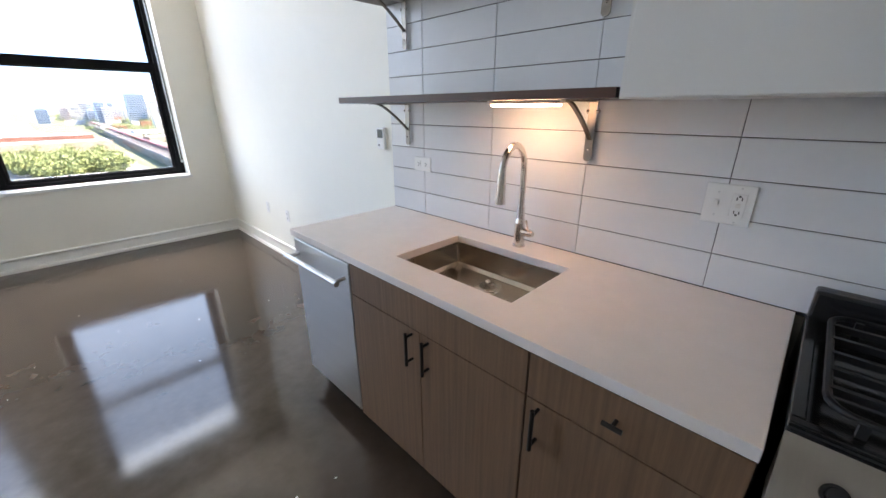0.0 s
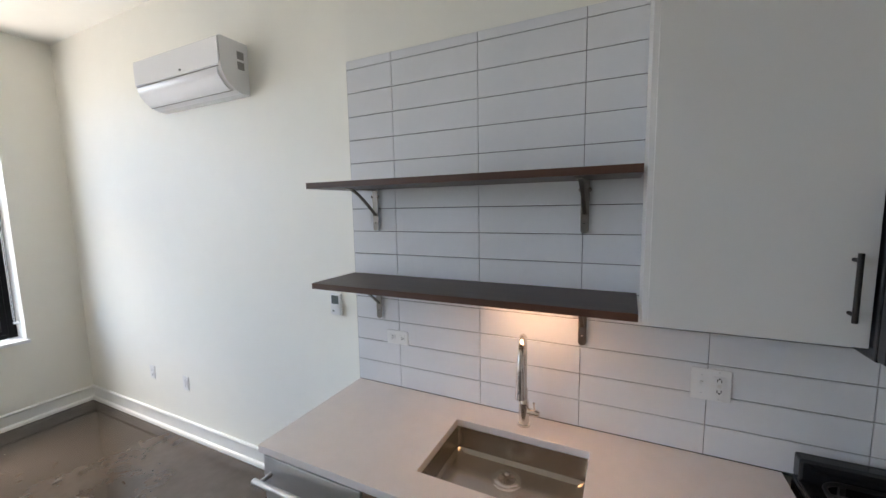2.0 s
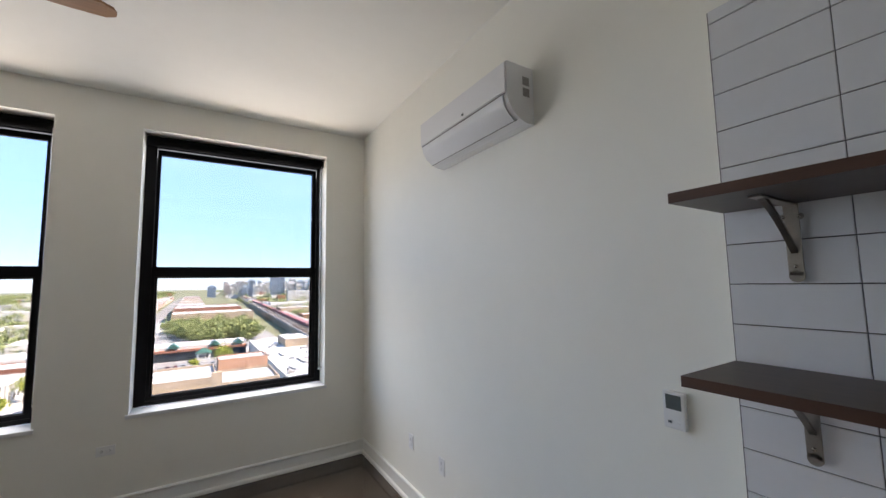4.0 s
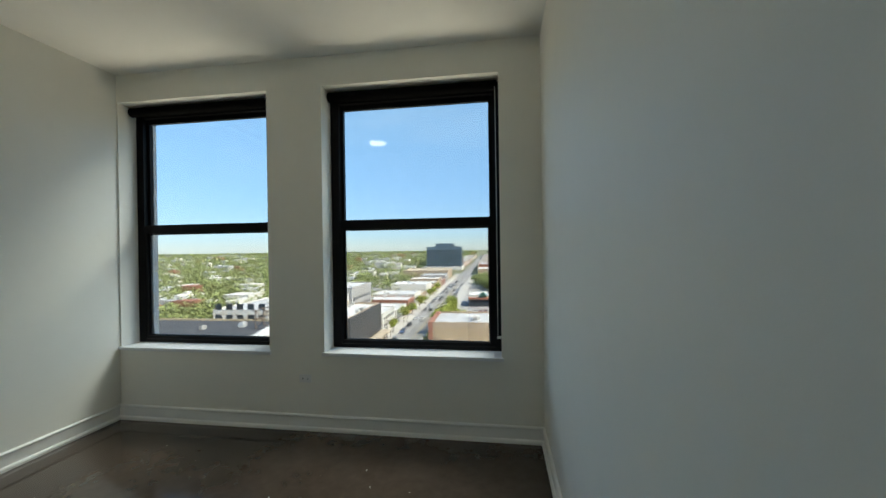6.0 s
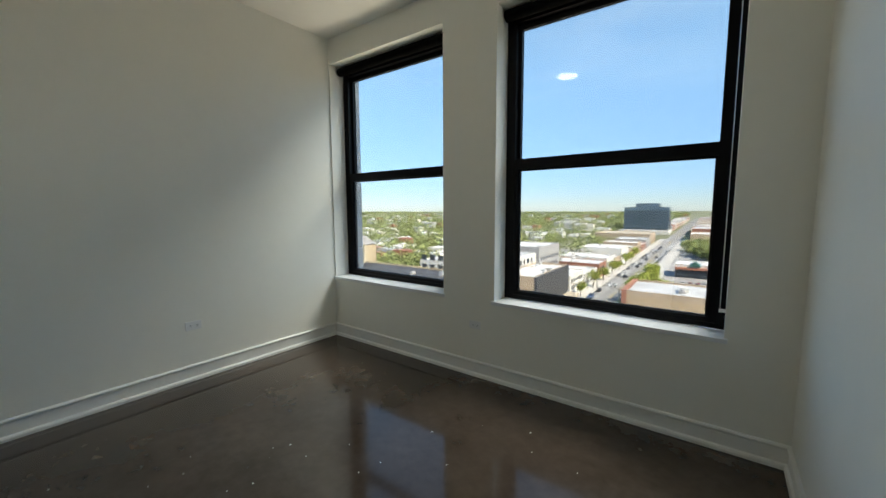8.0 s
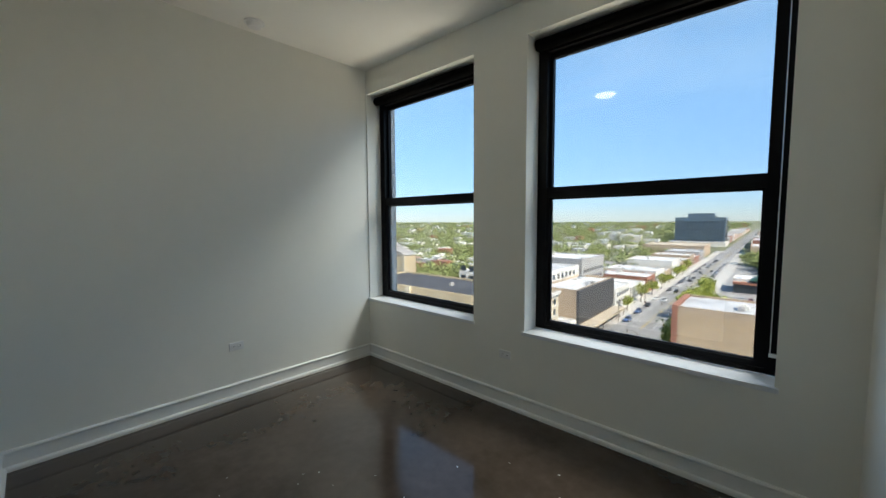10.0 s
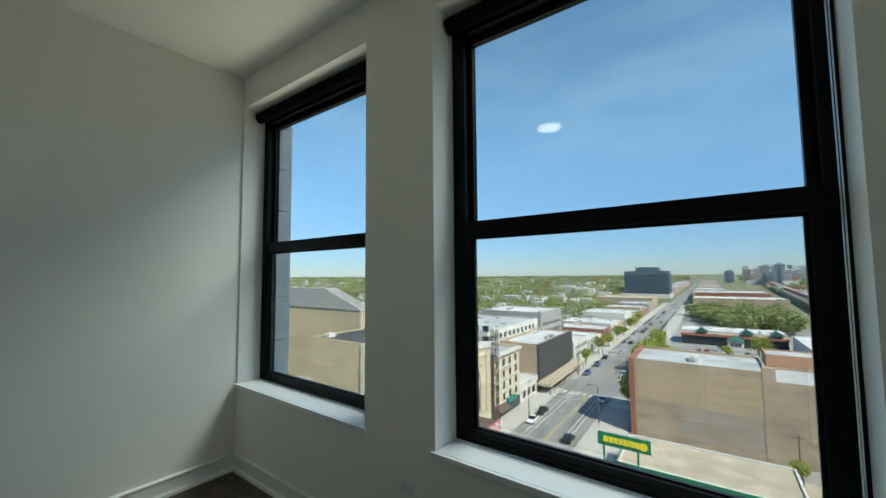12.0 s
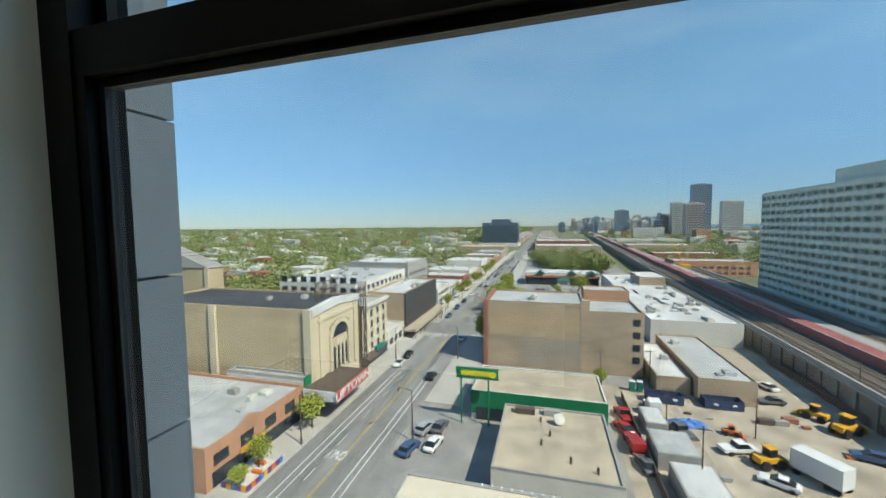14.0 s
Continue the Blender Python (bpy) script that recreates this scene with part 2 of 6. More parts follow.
def solo(name, bm, material, label, category, kind="", group="", smooth=False):
    """A thing that is one mesh, with its origin at its base."""
    lo = Vector([min(v.co[i] for v in bm.verts) for i in range(3)])
    hi = Vector([max(v.co[i] for v in bm.verts) for i in range(3)])
    o = Vector(((lo.x + hi.x) / 2, (lo.y + hi.y) / 2, lo.z))
    bmesh.ops.translate(bm, verts=bm.verts, vec=-o)
    ob = new(name, finish(bm, name, smooth))
    ob.data.materials.append(material)
    ob.location = o
    ORIGIN[ob] = o
    return tagged(ob, label, category, group, kind)


# ---- the two rooms ----
LX, KX = 0.115, 0.0            # living-room wall with the air conditioner; kitchen wall, which stands proud
BR, BL = -4.5, -8.543          # bedroom's two side walls
BACK = -2.96                   # bedroom's rear wall
CZ, SOFFIT, KY = 3.36, 3.034, -3.445
# window openings: left edge, right edge, sill, meeting rail
OPEN = [(-1.825, -0.295, 0.745, 1.905), (-3.9, -2.37, 0.745, 1.905), (-6.414, -4.842, 0.704, 1.88), (-8.528, -6.948, 0.704, 1.88)]
TZ = 3.092                     # head of the window openings

solo("floor", B(-9.2, 0.6, -6.8, 0.0, -0.25, 0.0), CONCRETE, "dark brown polished concrete floor with scuffs", "floor", "structure")
solo("ceiling", B(-9.2, 0.6, -6.8, 0.4, CZ, CZ + 0.25), CEIL, "smooth white painted ceiling", "ceiling", "structure")
solo("ceiling_kitchen", B(-6.6, 0.0, -6.6, KY, SOFFIT, CZ - 0.001), CEIL, "lowered white ceiling above the kitchen", "ceiling", "structure")
solo("wall_east_living", B(LX, LX + 0.3, KY - 0.05, 0.0, 0, CZ), WALL, "off-white painted living room wall", "wall", "structure")
solo("wall_east_kitchen", B(KX + 0.012, LX + 0.3, -6.6, KY, 0, CZ), WALL, "off-white painted kitchen wall above the tiles", "wall", "structure")
solo("wall_south", B(-6.7, LX + 0.3, -6.8, -6.6, 0, CZ), WALL, "plain off-white rear wall", "wall", "structure")
solo("wall_partition", B(BR, BR + 0.115, BACK - 0.12, 0.0, 0, CZ), WALL, "off-white partition between living room and bedroom", "wall", "structure")
solo("wall_west_bedroom", B(BL - 0.2, BL, BACK - 0.12, 0.0, 0, CZ), WALL, "off-white painted bedroom wall", "wall", "structure")
solo("wall_west_hall", B(-6.7, -6.6, -6.6, BACK - 0.12, 0, CZ), WALL, "plain off-white hall wall", "wall", "structure")
bm = B(BL - 0.2, -5.42, BACK - 0.12, BACK, 0, CZ)
box(bm, -5.42, -4.58, BACK - 0.12, BACK, 2.1, CZ)
box(bm, -4.58, BR, BACK - 0.12, BACK, 0, CZ)
solo("wall_south_bedroom", bm, WALL, "off-white bedroom wall with a doorway", "wall", "structure")

# window wall: an inner leaf with four openings
bm = bmesh.new()
edges = [LX + 0.3] + [v for a, b, _, _ in OPEN for v in (b, a)] + [BL - 0.2]
for i in range(0, len(edges), 2):
    box(bm, edges[i + 1], edges[i], 0.0, 0.28, 0, CZ)
for a, b, SZ, _ in OPEN:
    box(bm, a, b, 0.0, 0.28, 0, SZ - 0.03)
    box(bm, a, b, 0.0, 0.28, TZ, CZ)
solo("wall_north", bm, WALL, "off-white window wall with four tall openings", "wall", "structure")


def baseboard(name, x0, x1, y0, y1, nx, ny):
    """A baseboard with a rounded shoe and a proud cap along a wall; (nx, ny) points into the room."""
    side = [(0.0, 0.0), (0.027, 0.0), (0.027, 0.018), (0.022, 0.029), (0.011, 0.035), (0.010, 0.115), (0.019, 0.123), (0.020, 0.133), (0.013, 0.142), (0.0, 0.142)]
    bm = bmesh.new()
    if ny:
        prism(bm, [(y0 + ny * d, z) for d, z in side], "x", x0, x1)
    else:
        prism(bm, [(x0 + nx * d, z) for d, z in side], "y", y0, y1)
    solo(name, bm, TRIM, "white painted baseboard with a proud cap and shoe", "baseboard", "structure")


baseboard("baseboard_living_north", BR + 0.14, LX, 0, 0, 0, -1)
baseboard("baseboard_living_east", LX, LX, KY, -0.022, -1, 0)
baseboard("baseboard_bedroom_north", BL, BR, 0, 0, 0, -1)
baseboard("baseboard_bedroom_west", BL, BL, BACK, -0.022, 1, 0)
baseboard("baseboard_bedroom_east", BR, BR, BACK, -0.022, -1, 0)
baseboard("baseboard_bedroom_south", BL + 0.022, -5.46, BACK, BACK, 0, 1)


def window(i, a, b, SZ, MZ):
    """A double-hung window with a black frame, a stone sill and a roller shade in its head."""
    w = thing("window_%d" % i, "tall black-framed double-hung window with white sill", "window", ((a + b) / 2, 0, SZ), kind="structure")
    bm = bmesh.new()
    ja, jb = a + 0.080, b - 0.055
    for x0, x1 in ((a, ja), (jb, b)):
        box(bm, x0, x1, 0.19, 0.28, SZ, TZ)
    box(bm, ja, jb, 0.19, 0.28, TZ - 0.10, TZ)
    box(bm, ja, jb, 0.19, 0.28, SZ, SZ + 0.035)
    part("window_frame", bm, FRAME, w)
    for name, y0, y1, z0, z1 in (("lower_sash", 0.195, 0.238, SZ + 0.035, MZ + 0.022), ("upper_sash", 0.239, 0.277, MZ - 0.022, TZ - 0.10)):
        bm = bmesh.new()
        e, cap = 0.036, 0.085 if name == "lower_sash" else 0.045
        x0, x1 = ja - 0.01, jb + 0.01
        box(bm, x0, x0 + e, y0, y1, z0 + 0.001, z1 - 0.001)
        box(bm, x1 - e - 0.012, x1, y0, y1, z0 + 0.001, z1 - 0.001)
        box(bm, x0 + e, x1 - e - 0.012, y0, y1, z0 + 0.001, z0 + 0.034)
        box(bm, x0 + e, x1 - e - 0.012, y0, y1, z1 - cap, z1 - 0.001)
        s = part(name, bm, FRAME, w)
        if name == "lower_sash":
            bm = bmesh.new()
            u0, u1, v0, v1, q = x0 + e, x1 - e - 0.012, z0 + 0.034, z1 - cap, 0.016
            box(bm, u0, u0 + q, 0.2165, y1 - 0.001, v0, v1)
            box(bm, u1 - q, u1, 0.2165, y1 - 0.001, v0, v1)
            box(bm, u0 + q, u1 - q, 0.2165, y1 - 0.001, v1 - q, v1)
            box(bm, u0 + q, u1 - q, 0.2165, y1 - 0.001, v0, v0 + q * 0.5)
            part("glazing_bead", bm, BEAD, s, "dark grey glazing bead")
        g = part("pane", B(x0 + e, x1 - e - 0.012, (y0 + y1) / 2, (y0 + y1) / 2 + 0.004, z0 + 0.034, z1 - cap), GLASS, s, "glass pane with an added dimming tint")
        g.visible_shadow = False
    part("window_sill", B(a, b, -0.0, 0.19, SZ - 0.03, SZ, bevel=0.003), SILL, w, "pale stone sill")
    bm = B(a - 0.018, b + 0.018, -0.022, -0.001, SZ - 0.03, SZ, bevel=0.003)
    part("sill_nosing", bm, SILL, w)
    # roller shade rolled up, with its bead chain
    bm = bmesh.new()
    rod(bm, (a + 0.012, 0.135, TZ - 0.055), (b - 0.012, 0.135, TZ - 0.055), 0.045, 20)
    part("shade_roll", bm, SHADE, w, "black roller shade, rolled up", smooth=True)
    bm = bmesh.new()
    tube(bm, [(b - 0.03, 0.10, TZ - 0.06), (b - 0.028, 0.10, 1.9), (b - 0.03, 0.105, SZ + 0.17), (b - 0.03, 0.12, SZ + 0.14), (b - 0.03, 0.135, SZ + 0.17), (b - 0.028, 0.14, 1.9), (b - 0.03, 0.14, TZ - 0.06)], 0.0022, 6)
    part("bead_chain", bm, STEEL, w)
    part("chain_holder", B(b - 0.036, b - 0.001, 0.11, 0.13, SZ + 0.13, SZ + 0.15, bevel=0.003), PLASTIC, w)


for i, (a, b, SZ, MZ) in enumerate(OPEN):
    window(i + 1, a, b, SZ, MZ)


# ---- kitchen ----
CTZ, CF = 0.91, -0.65          # counter top and front edge
FX = -0.625                    # cabinet fronts


def bar_pull(parent, x, y, z, length, vertical=True):
    """A bar pull on two posts, standing off a front at x."""
    d = (0, 0, length / 2) if vertical else (0, length / 2, 0)
    bm = bmesh.new()
    c = Vector((x - 0.03, y, z))
    rod(bm, c - Vector(d), c + Vector(d), 0.006, 12)
    for k in (-0.78, 0.78):
        p = c + Vector(d) * k
        rod(bm, p, p + Vector((0.03, 0, 0)), 0.005, 10)
    return part("handle", bm, DARKMETAL, parent, "dark bronze bar pull", smooth=True)


def front(name, parent, y0, y1, z0, z1):
    g = 0.0018
    return part(name, B(FX - 0.019, FX, y0 + g, y1 - g, z0 + g, z1 - g, bevel=0.0012), OAK, parent)


# sink base cabinet
c = thing("base_cabinet", "taupe wood-grain sink cabinet with two doors and dark pulls", "cabinet", (-0.3, -4.37, 0), "kitchen base cabinets")
bm = B(FX, -0.02, -4.797, -4.78, 0.1, 0.876)
box(bm, FX, -0.02, -3.972, -3.955, 0.1, 0.876)
box(bm, FX, -0.02, -4.78, -3.972, 0.1, 0.118)
box(bm, -0.04, -0.02, -4.78, -3.972, 0.118, 0.876)
part("body", bm, OAK, c)
front("drawer_front", c, -4.797, -3.955, 0.738, 0.874)
d = front("door", c, -4.376, -3.955, 0.115, 0.738)
bar_pull(d, FX - 0.019, -4.335, 0.665, 0.13)
d = front("door", c, -4.797, -4.376, 0.115, 0.738)
bar_pull(d, FX - 0.019, -4.417, 0.665, 0.13)
part("toe_kick", B(-0.56, -0.54, -4.797, -3.955, 0.0, 0.1), SLOT, c, "dark recessed toe kick")

# drawer base cabinet beside the range
c = thing("base_cabinet", "taupe wood-grain cabinet with one drawer and one door", "cabinet", (-0.3, -5.03, 0), "kitchen base cabinets")
part("body", B(FX, -0.02, -5.257, -4.799, 0.1, 0.876), OAK, c)
f = front("drawer_front", c, -5.257, -4.799, 0.738, 0.874)
bm = bmesh.new()
rod(bm, (FX - 0.045, -5.047, 0.807), (FX - 0.045, -5.003, 0.807), 0.006, 12)
rod(bm, (FX - 0.045, -5.025, 0.807), (FX - 0.019, -5.025, 0.807), 0.005, 10)
part("knob", bm, DARKMETAL, f, "dark bronze T-shaped knob", smooth=True)
d = front("door", c, -5.257, -4.799, 0.115, 0.738)
bar_pull(d, FX - 0.019, -4.838, 0.665, 0.13)
part("toe_kick", B(-0.56, -0.54, -5.257, -4.799, 0.0, 0.1), SLOT, c)

# dishwasher
c = thing("dishwasher", "slim stainless steel dishwasher with bar handle under the counter", "dishwasher", (-0.3, -3.7, 0))
part("body", B(-0.6, -0.03, -3.95, -3.47, 0.1, 0.868), SLOT, c)
d = part("door", B(-0.645, -0.602, -3.95, -3.468, 0.125, 0.868, bevel=0.004), STEEL, c, "brushed stainless steel door")
bm = bmesh.new()
rod(bm, (-0.70, -3.945, 0.795), (-0.70, -3.475, 0.795), 0.0125, 16)
for y in (-3.915, -3.505):
    rod(bm, (-0.70, y, 0.795), (-0.645, y, 0.795), 0.009, 12)
part("handle", bm, STEEL, d, "tubular steel handle", smooth=True)
part("toe_kick", B(-0.57, -0.55, -3.95, -3.468, 0.0, 0.1), SLOT, c)
part("side_panel", B(-0.6, -0.02, -3.466, -3.452, 0.1, 0.878), WHITECAB, c, "thin white end panel")

# counter with its sink cut-out
bm = bmesh.new()
SX0, SX1, SY0, SY1 = -0.518, -0.156, -4.65, -4.103
xs, ys = [CF, SX0, SX1, 0.0], [-5.258, SY0, SY1, -3.448]
grid = {}
for i, x in enumerate(xs):
    for j, y in enumerate(ys):
        for k, z in enumerate((CTZ - 0.032, CTZ)):
            grid[i, j, k] = bm.verts.new((x, y, z))
for i in range(3):
    for j in range(3):
        if (i, j) != (1, 1):
            for k in (0, 1):
                bm.faces.new([grid[i + a, j + b, k] for a, b in ((0, 0), (1, 0), (1, 1), (0, 1))])
for i in range(3):
    for j in (0, 3):
        bm.faces.new([grid[i, j, 0], grid[i + 1, j, 0], grid[i + 1, j, 1], grid[i, j, 1]])
        bm.faces.new([grid[j, i, 0], grid[j, i + 1, 0], grid[j, i + 1, 1], grid[j, i, 1]])
for a, b in (((1, 1), (2, 1)), ((2, 1), (2, 2)), ((2, 2), (1, 2)), ((1, 2), (1, 1))):
    bm.faces.new([grid[(*a, 0)], grid[(*b, 0)], grid[(*b, 1)], grid[(*a, 1)]])
top = solo("countertop", bm, QUARTZ, "pale pinkish-white quartz counter with sink cut-out", "counter")
bv = top.modifiers.new("bevel", "BEVEL")
bv.width, bv.segments = 0.0025, 2

# undermount sink
c = thing("sink", "undermount stainless steel sink with rounded corners", "sink", (-0.337, -4.376, 0.7))


def rounded(x0, x1, y0, y1, r, n=5):
    pts = []
    for cx, cy, a0 in ((x1 - r, y1 - r, 0), (x0 + r, y1 - r, 90), (x0 + r, y0 + r, 180), (x1 - r, y0 + r, 270)):
        pts += [(cx + r * math.cos(radians(a0 + 90 * k / n)), cy + r * math.sin(radians(a0 + 90 * k / n))) for k in range(n + 1)]
    return pts


bm = bmesh.new()
rings = []
for grow, z, r in ((0.02, CTZ - 0.034, 0.03), (0.0, CTZ - 0.034, 0.022), (0.0, 0.784, 0.022), (-0.014, 0.768, 0.03), (-0.05, 0.764, 0.03)):
    rings.append([bm.verts.new((x, y, z)) for x, y in rounded(SX0 - grow, SX1 + grow, SY0 - grow, SY1 + grow, r)])
for q, w in zip(rings, rings[1:]):
    for k in range(len(q)):
        bm.faces.new((q[k], q[(k + 1) % len(q)], w[(k + 1) % len(q)], w[k]))
bm.faces.new(rings[-1])
basin = part("basin", bm, SINKSTEEL, c, smooth=True)
sd = basin.modifiers.new("solid", "SOLIDIFY")
sd.thickness, sd.offset = 0.0015, 1
bm = bmesh.new()
DX, DY = -0.25, -4.355
for r0, z0, z1 in ((0.062, 0.7645, 0.768), (0.05, 0.7685, 0.7695)):
    bmesh.ops.create_cone(bm, cap_ends=True, segments=28, radius1=r0, radius2=r0 - 0.004, depth=z1 - z0, matrix=Matrix.Translation((DX, DY, (z0 + z1) / 2)))
part("drain", bm, CHROME, c, "chrome basket drain", smooth=True)
bm = bmesh.new()
bmesh.ops.create_cone(bm, cap_ends=True, segments=24, radius1=0.034, radius2=0.034, depth=0.002, matrix=Matrix.Translation((DX, DY, 0.7708)))
part("drain_hole", bm, BRONZE, c, "perforated strainer plate")
bm = bmesh.new()
rod(bm, (DX, DY, 0.771), (DX, DY, 0.784), 0.006, 10)
bmesh.ops.create_uvsphere(bm, u_segments=14, v_segments=8, radius=0.015, matrix=Matrix.Translation((DX, DY, 0.786)))
for k in range(6):
    a = math.pi * k / 3
    rod(bm, (DX, DY, 0.773), (DX + 0.03 * math.cos(a), DY + 0.03 * math.sin(a), 0.773), 0.0025, 6)
part("strainer_knob", bm, CHROME, c, smooth=True)

# faucet
c = thing("kitchen_faucet", "tall polished nickel gooseneck faucet with pull-down spray", "faucet", (-0.08, -4.38, CTZ))
bm = bmesh.new()
for r0, r1, z0, z1 in ((0.027, 0.026, 0.91, 0.918), (0.0215, 0.0215, 0.918, 1.012), (0.0215, 0.0165, 1.012, 1.03), (0.0165, 0.0155, 1.03, 1.075)):
    rod(bm, (-0.08, -4.38, z0), (-0.08, -4.38, z1), r0, 24, r1)
part("body", bm, CHROME, c, smooth=True)
SD = Vector((-0.985, -0.17, 0))      # the way the spout points
FB = Vector((-0.08, -4.38, 0))
pts = [FB + Vector((0, 0, z)) for z in (1.07, 1.15, 1.215)]
R = 0.096
pts += [FB + SD * (R - R * math.cos(radians(a))) + Vector((0, 0, 1.23 + R * math.sin(radians(a)))) for a in range(0, 181, 12)]
pts += [FB + SD * (2 * R) + Vector((0, 0, 1.225))]
part("neck", tube(bmesh.new(), pts, 0.0125, 16), CHROME, c, smooth=True)
bm = bmesh.new()
H0 = FB + SD * (2 * R)
rod(bm, H0 + Vector((0, 0, 1.232)), H0 + SD * 0.004 + Vector((0, 0, 1.15)), 0.0145, 20, 0.0175)
rod(bm, H0 + SD * 0.004 + Vector((0, 0, 1.15)), H0 + SD * 0.005 + Vector((0, 0, 1.128)), 0.0175, 20, 0.0195)
part("spray_head", bm, CHROME, c, smooth=True)
bm = bmesh.new()
rod(bm, (-0.08, -4.38, 0.975), (-0.085, -4.435, 0.975), 0.0155, 18)
rod(bm, (-0.085, -4.435, 0.975), (-0.086, -4.446, 0.975), 0.0155, 18, 0.011)
rod(bm, (-0.09, -4.428, 0.98), (-0.115, -4.43, 1.035), 0.0042, 10)
part("lever", bm, CHROME, c, smooth=True)

# open shelves on brackets


def shelf(z, label):
    c = thing("wall_shelf", label, "shelf", (-0.165, -4.12, z - 0.013), "open kitchen shelves")
    part("board", B(-0.3165, -0.012, -4.79, -3.4535, z - 0.013, z + 0.013, bevel=0.001), SHELFWOOD, c)
    part("front_edge_band", B(-0.318, -0.3166, -4.79, -3.452, z - 0.013, z + 0.013), EDGEWOOD, c, "reddish-brown edge band")
    part("end_edge_band", B(-0.3165, -0.012, -3.4534, -3.452, z - 0.013, z + 0.013), EDGEWOOD, c, "reddish-brown edge band")
    return c


def bracket(y, z):
    """A flat steel bracket: wall strap, arm under the shelf, curved brace; z is the shelf's underside."""
    c = thing("shelf_bracket", "aged nickel shelf bracket with curved brace", "bracket", (-0.012, y, z - 0.2), "shelf brackets")
    bm = B(-0.017, -0.0125, y - 0.016, y + 0.016, z - 0.19, z - 0.001, bevel=0.0015)
    rod(bm, (-0.017, y, z - 0.19), (-0.0125, y, z - 0.19), 0.016, 18)
    rod(bm, (-0.016, y - 0.016, z - 0.035), (-0.0125, y - 0.016, z - 0.035), 0.009, 14)
    rod(bm, (-0.016, y + 0.016, z - 0.035), (-0.0125, y + 0.016, z - 0.035), 0.009, 14)
    part("wall_plate", bm, BRONZE, c)
    bm = B(-0.24, -0.017, y - 0.013, y + 0.013, z - 0.0055, z - 0.001, bevel=0.0012)
    part("arm", bm, BRONZE, c)
    prof = []
    for k in range(11):
        u = k / 10
        x = -0.205 + 0.188 * u
        prof.append((x, z - 0.006 - 0.125 * u ** 1.35))
    bm = bmesh.new()
    prism(bm, [(x, q + 0.009) for x, q in prof] + [(x, q) for x, q in reversed(prof)], "y", y - 0.007, y + 0.007)
    part("brace", bm, BRACE, c, "curved nickel brace, darkened in colour")
    for sy, sz in ((0, -0.165), (-0.016, -0.035), (0.016, -0.035)):
        bm = bmesh.new()
        bmesh.ops.create_uvsphere(bm, u_segments=10, v_segments=6, radius=0.005, matrix=Matrix.Translation((-0.0175, y + sy, z + sz)))
        part("screw", bm, CHROME, c, smooth=True)
    return c


shelf(1.491, "lower dark brown wooden shelf on metal brackets")
shelf(1.946, "upper dark brown wooden shelf on metal brackets")
for z in (1.478, 1.933):
    for y in (-3.605, -4.6):
        bracket(y, z)

# lit lamp under the lower shelf
c = thing("under_shelf_light", "warm lit light bar fixed under the lower shelf", "lamp", (-0.16, -4.42, 1.44))
part("housing", B(-0.19, -0.13, -4.56, -4.27, 1.467, 1.478, bevel=0.003), PLASTIC, c)
part("diffuser", B(-0.187, -0.133, -4.545, -4.285, 1.458, 1.467, bevel=0.004), WARMLAMP, c, "glowing warm diffuser")

# tall upper cabinet and what hangs over the range
c = thing("wall_cabinet", "tall off-white flat-front wall cabinet", "cabinet", (-0.16, -5.05, 1.475), "kitchen wall cabinets")
part("body", B(-0.318, -0.012, -5.292, -4.8, 1.475, 2.612), WHITECAB, c)
d = part("door", B(-0.338, -0.3195, -5.2925, -4.815, 1.477, 2.608, bevel=0.0015), WHITECAB, c)
bar_pull(d, -0.338, -5.25, 1.63, 0.17)
c = thing("microwave_oven", "black over-range microwave oven", "microwave", (-0.2, -5.68, 1.45))
part("body", B(-0.36, -0.012, -6.05, -5.296, 1.45, 1.87, bevel=0.004), BLACK, c)
part("door", B(-0.40, -0.362, -6.05, -5.296, 1.455, 1.865, bevel=0.005), BLACK, c, "glossy black glass door")
bm = bmesh.new()
rod(bm, (-0.43, -5.34, 1.5), (-0.43, -5.34, 1.82), 0.009, 12)
for z in (1.53, 1.79):
    rod(bm, (-0.43, -5.34, z), (-0.40, -5.34, z), 0.007, 10)
part("handle", bm, BLACK, c, smooth=True)
c = thing("wall_cabinet", "off-white wall cabinet above the microwave", "cabinet", (-0.16, -5.68, 1.9), "kitchen wall cabinets")
part("body", B(-0.318, -0.012, -6.05, -5.296, 1.89, 2.612), WHITECAB, c)
for y0, y1 in ((-6.049, -5.675), (-5.672, -5.2955)):
    part("door", B(-0.338, -0.3195, y0, y1, 1.892, 2.608, bevel=0.0015), WHITECAB, c)

# range
RY0, RY1 = -6.035, -5.278
c = thing("gas_range", "stainless and black gas range with cast-iron grates", "stove", (-0.33, -5.66, 0))
bm = B(-0.57, -0.02, RY0, RY1, 0.03, 0.905)
box(bm, -0.62, -0.5701, RY0, RY1, 0.03, 0.79)
part("body", bm, BLACK, c)
ct = part("cooktop", B(-0.578, -0.02, RY0, RY1, 0.905, 0.93, bevel=0.006), BLACK, c, "black enamel cooktop")
part("front_rim", B(-0.578, -0.556, RY0, RY1, 0.93, 0.938, bevel=0.003), BLACK, ct)
for y0, y1 in ((RY0, RY0 + 0.022), (RY1 - 0.022, RY1)):
    part("side_rim", B(-0.556, -0.06, y0, y1, 0.93, 0.938, bevel=0.003), BLACK, ct)
part("backguard", B(-0.075, -0.02, RY0, RY1, 0.93, 1.01, bevel=0.008), BLACK, c)
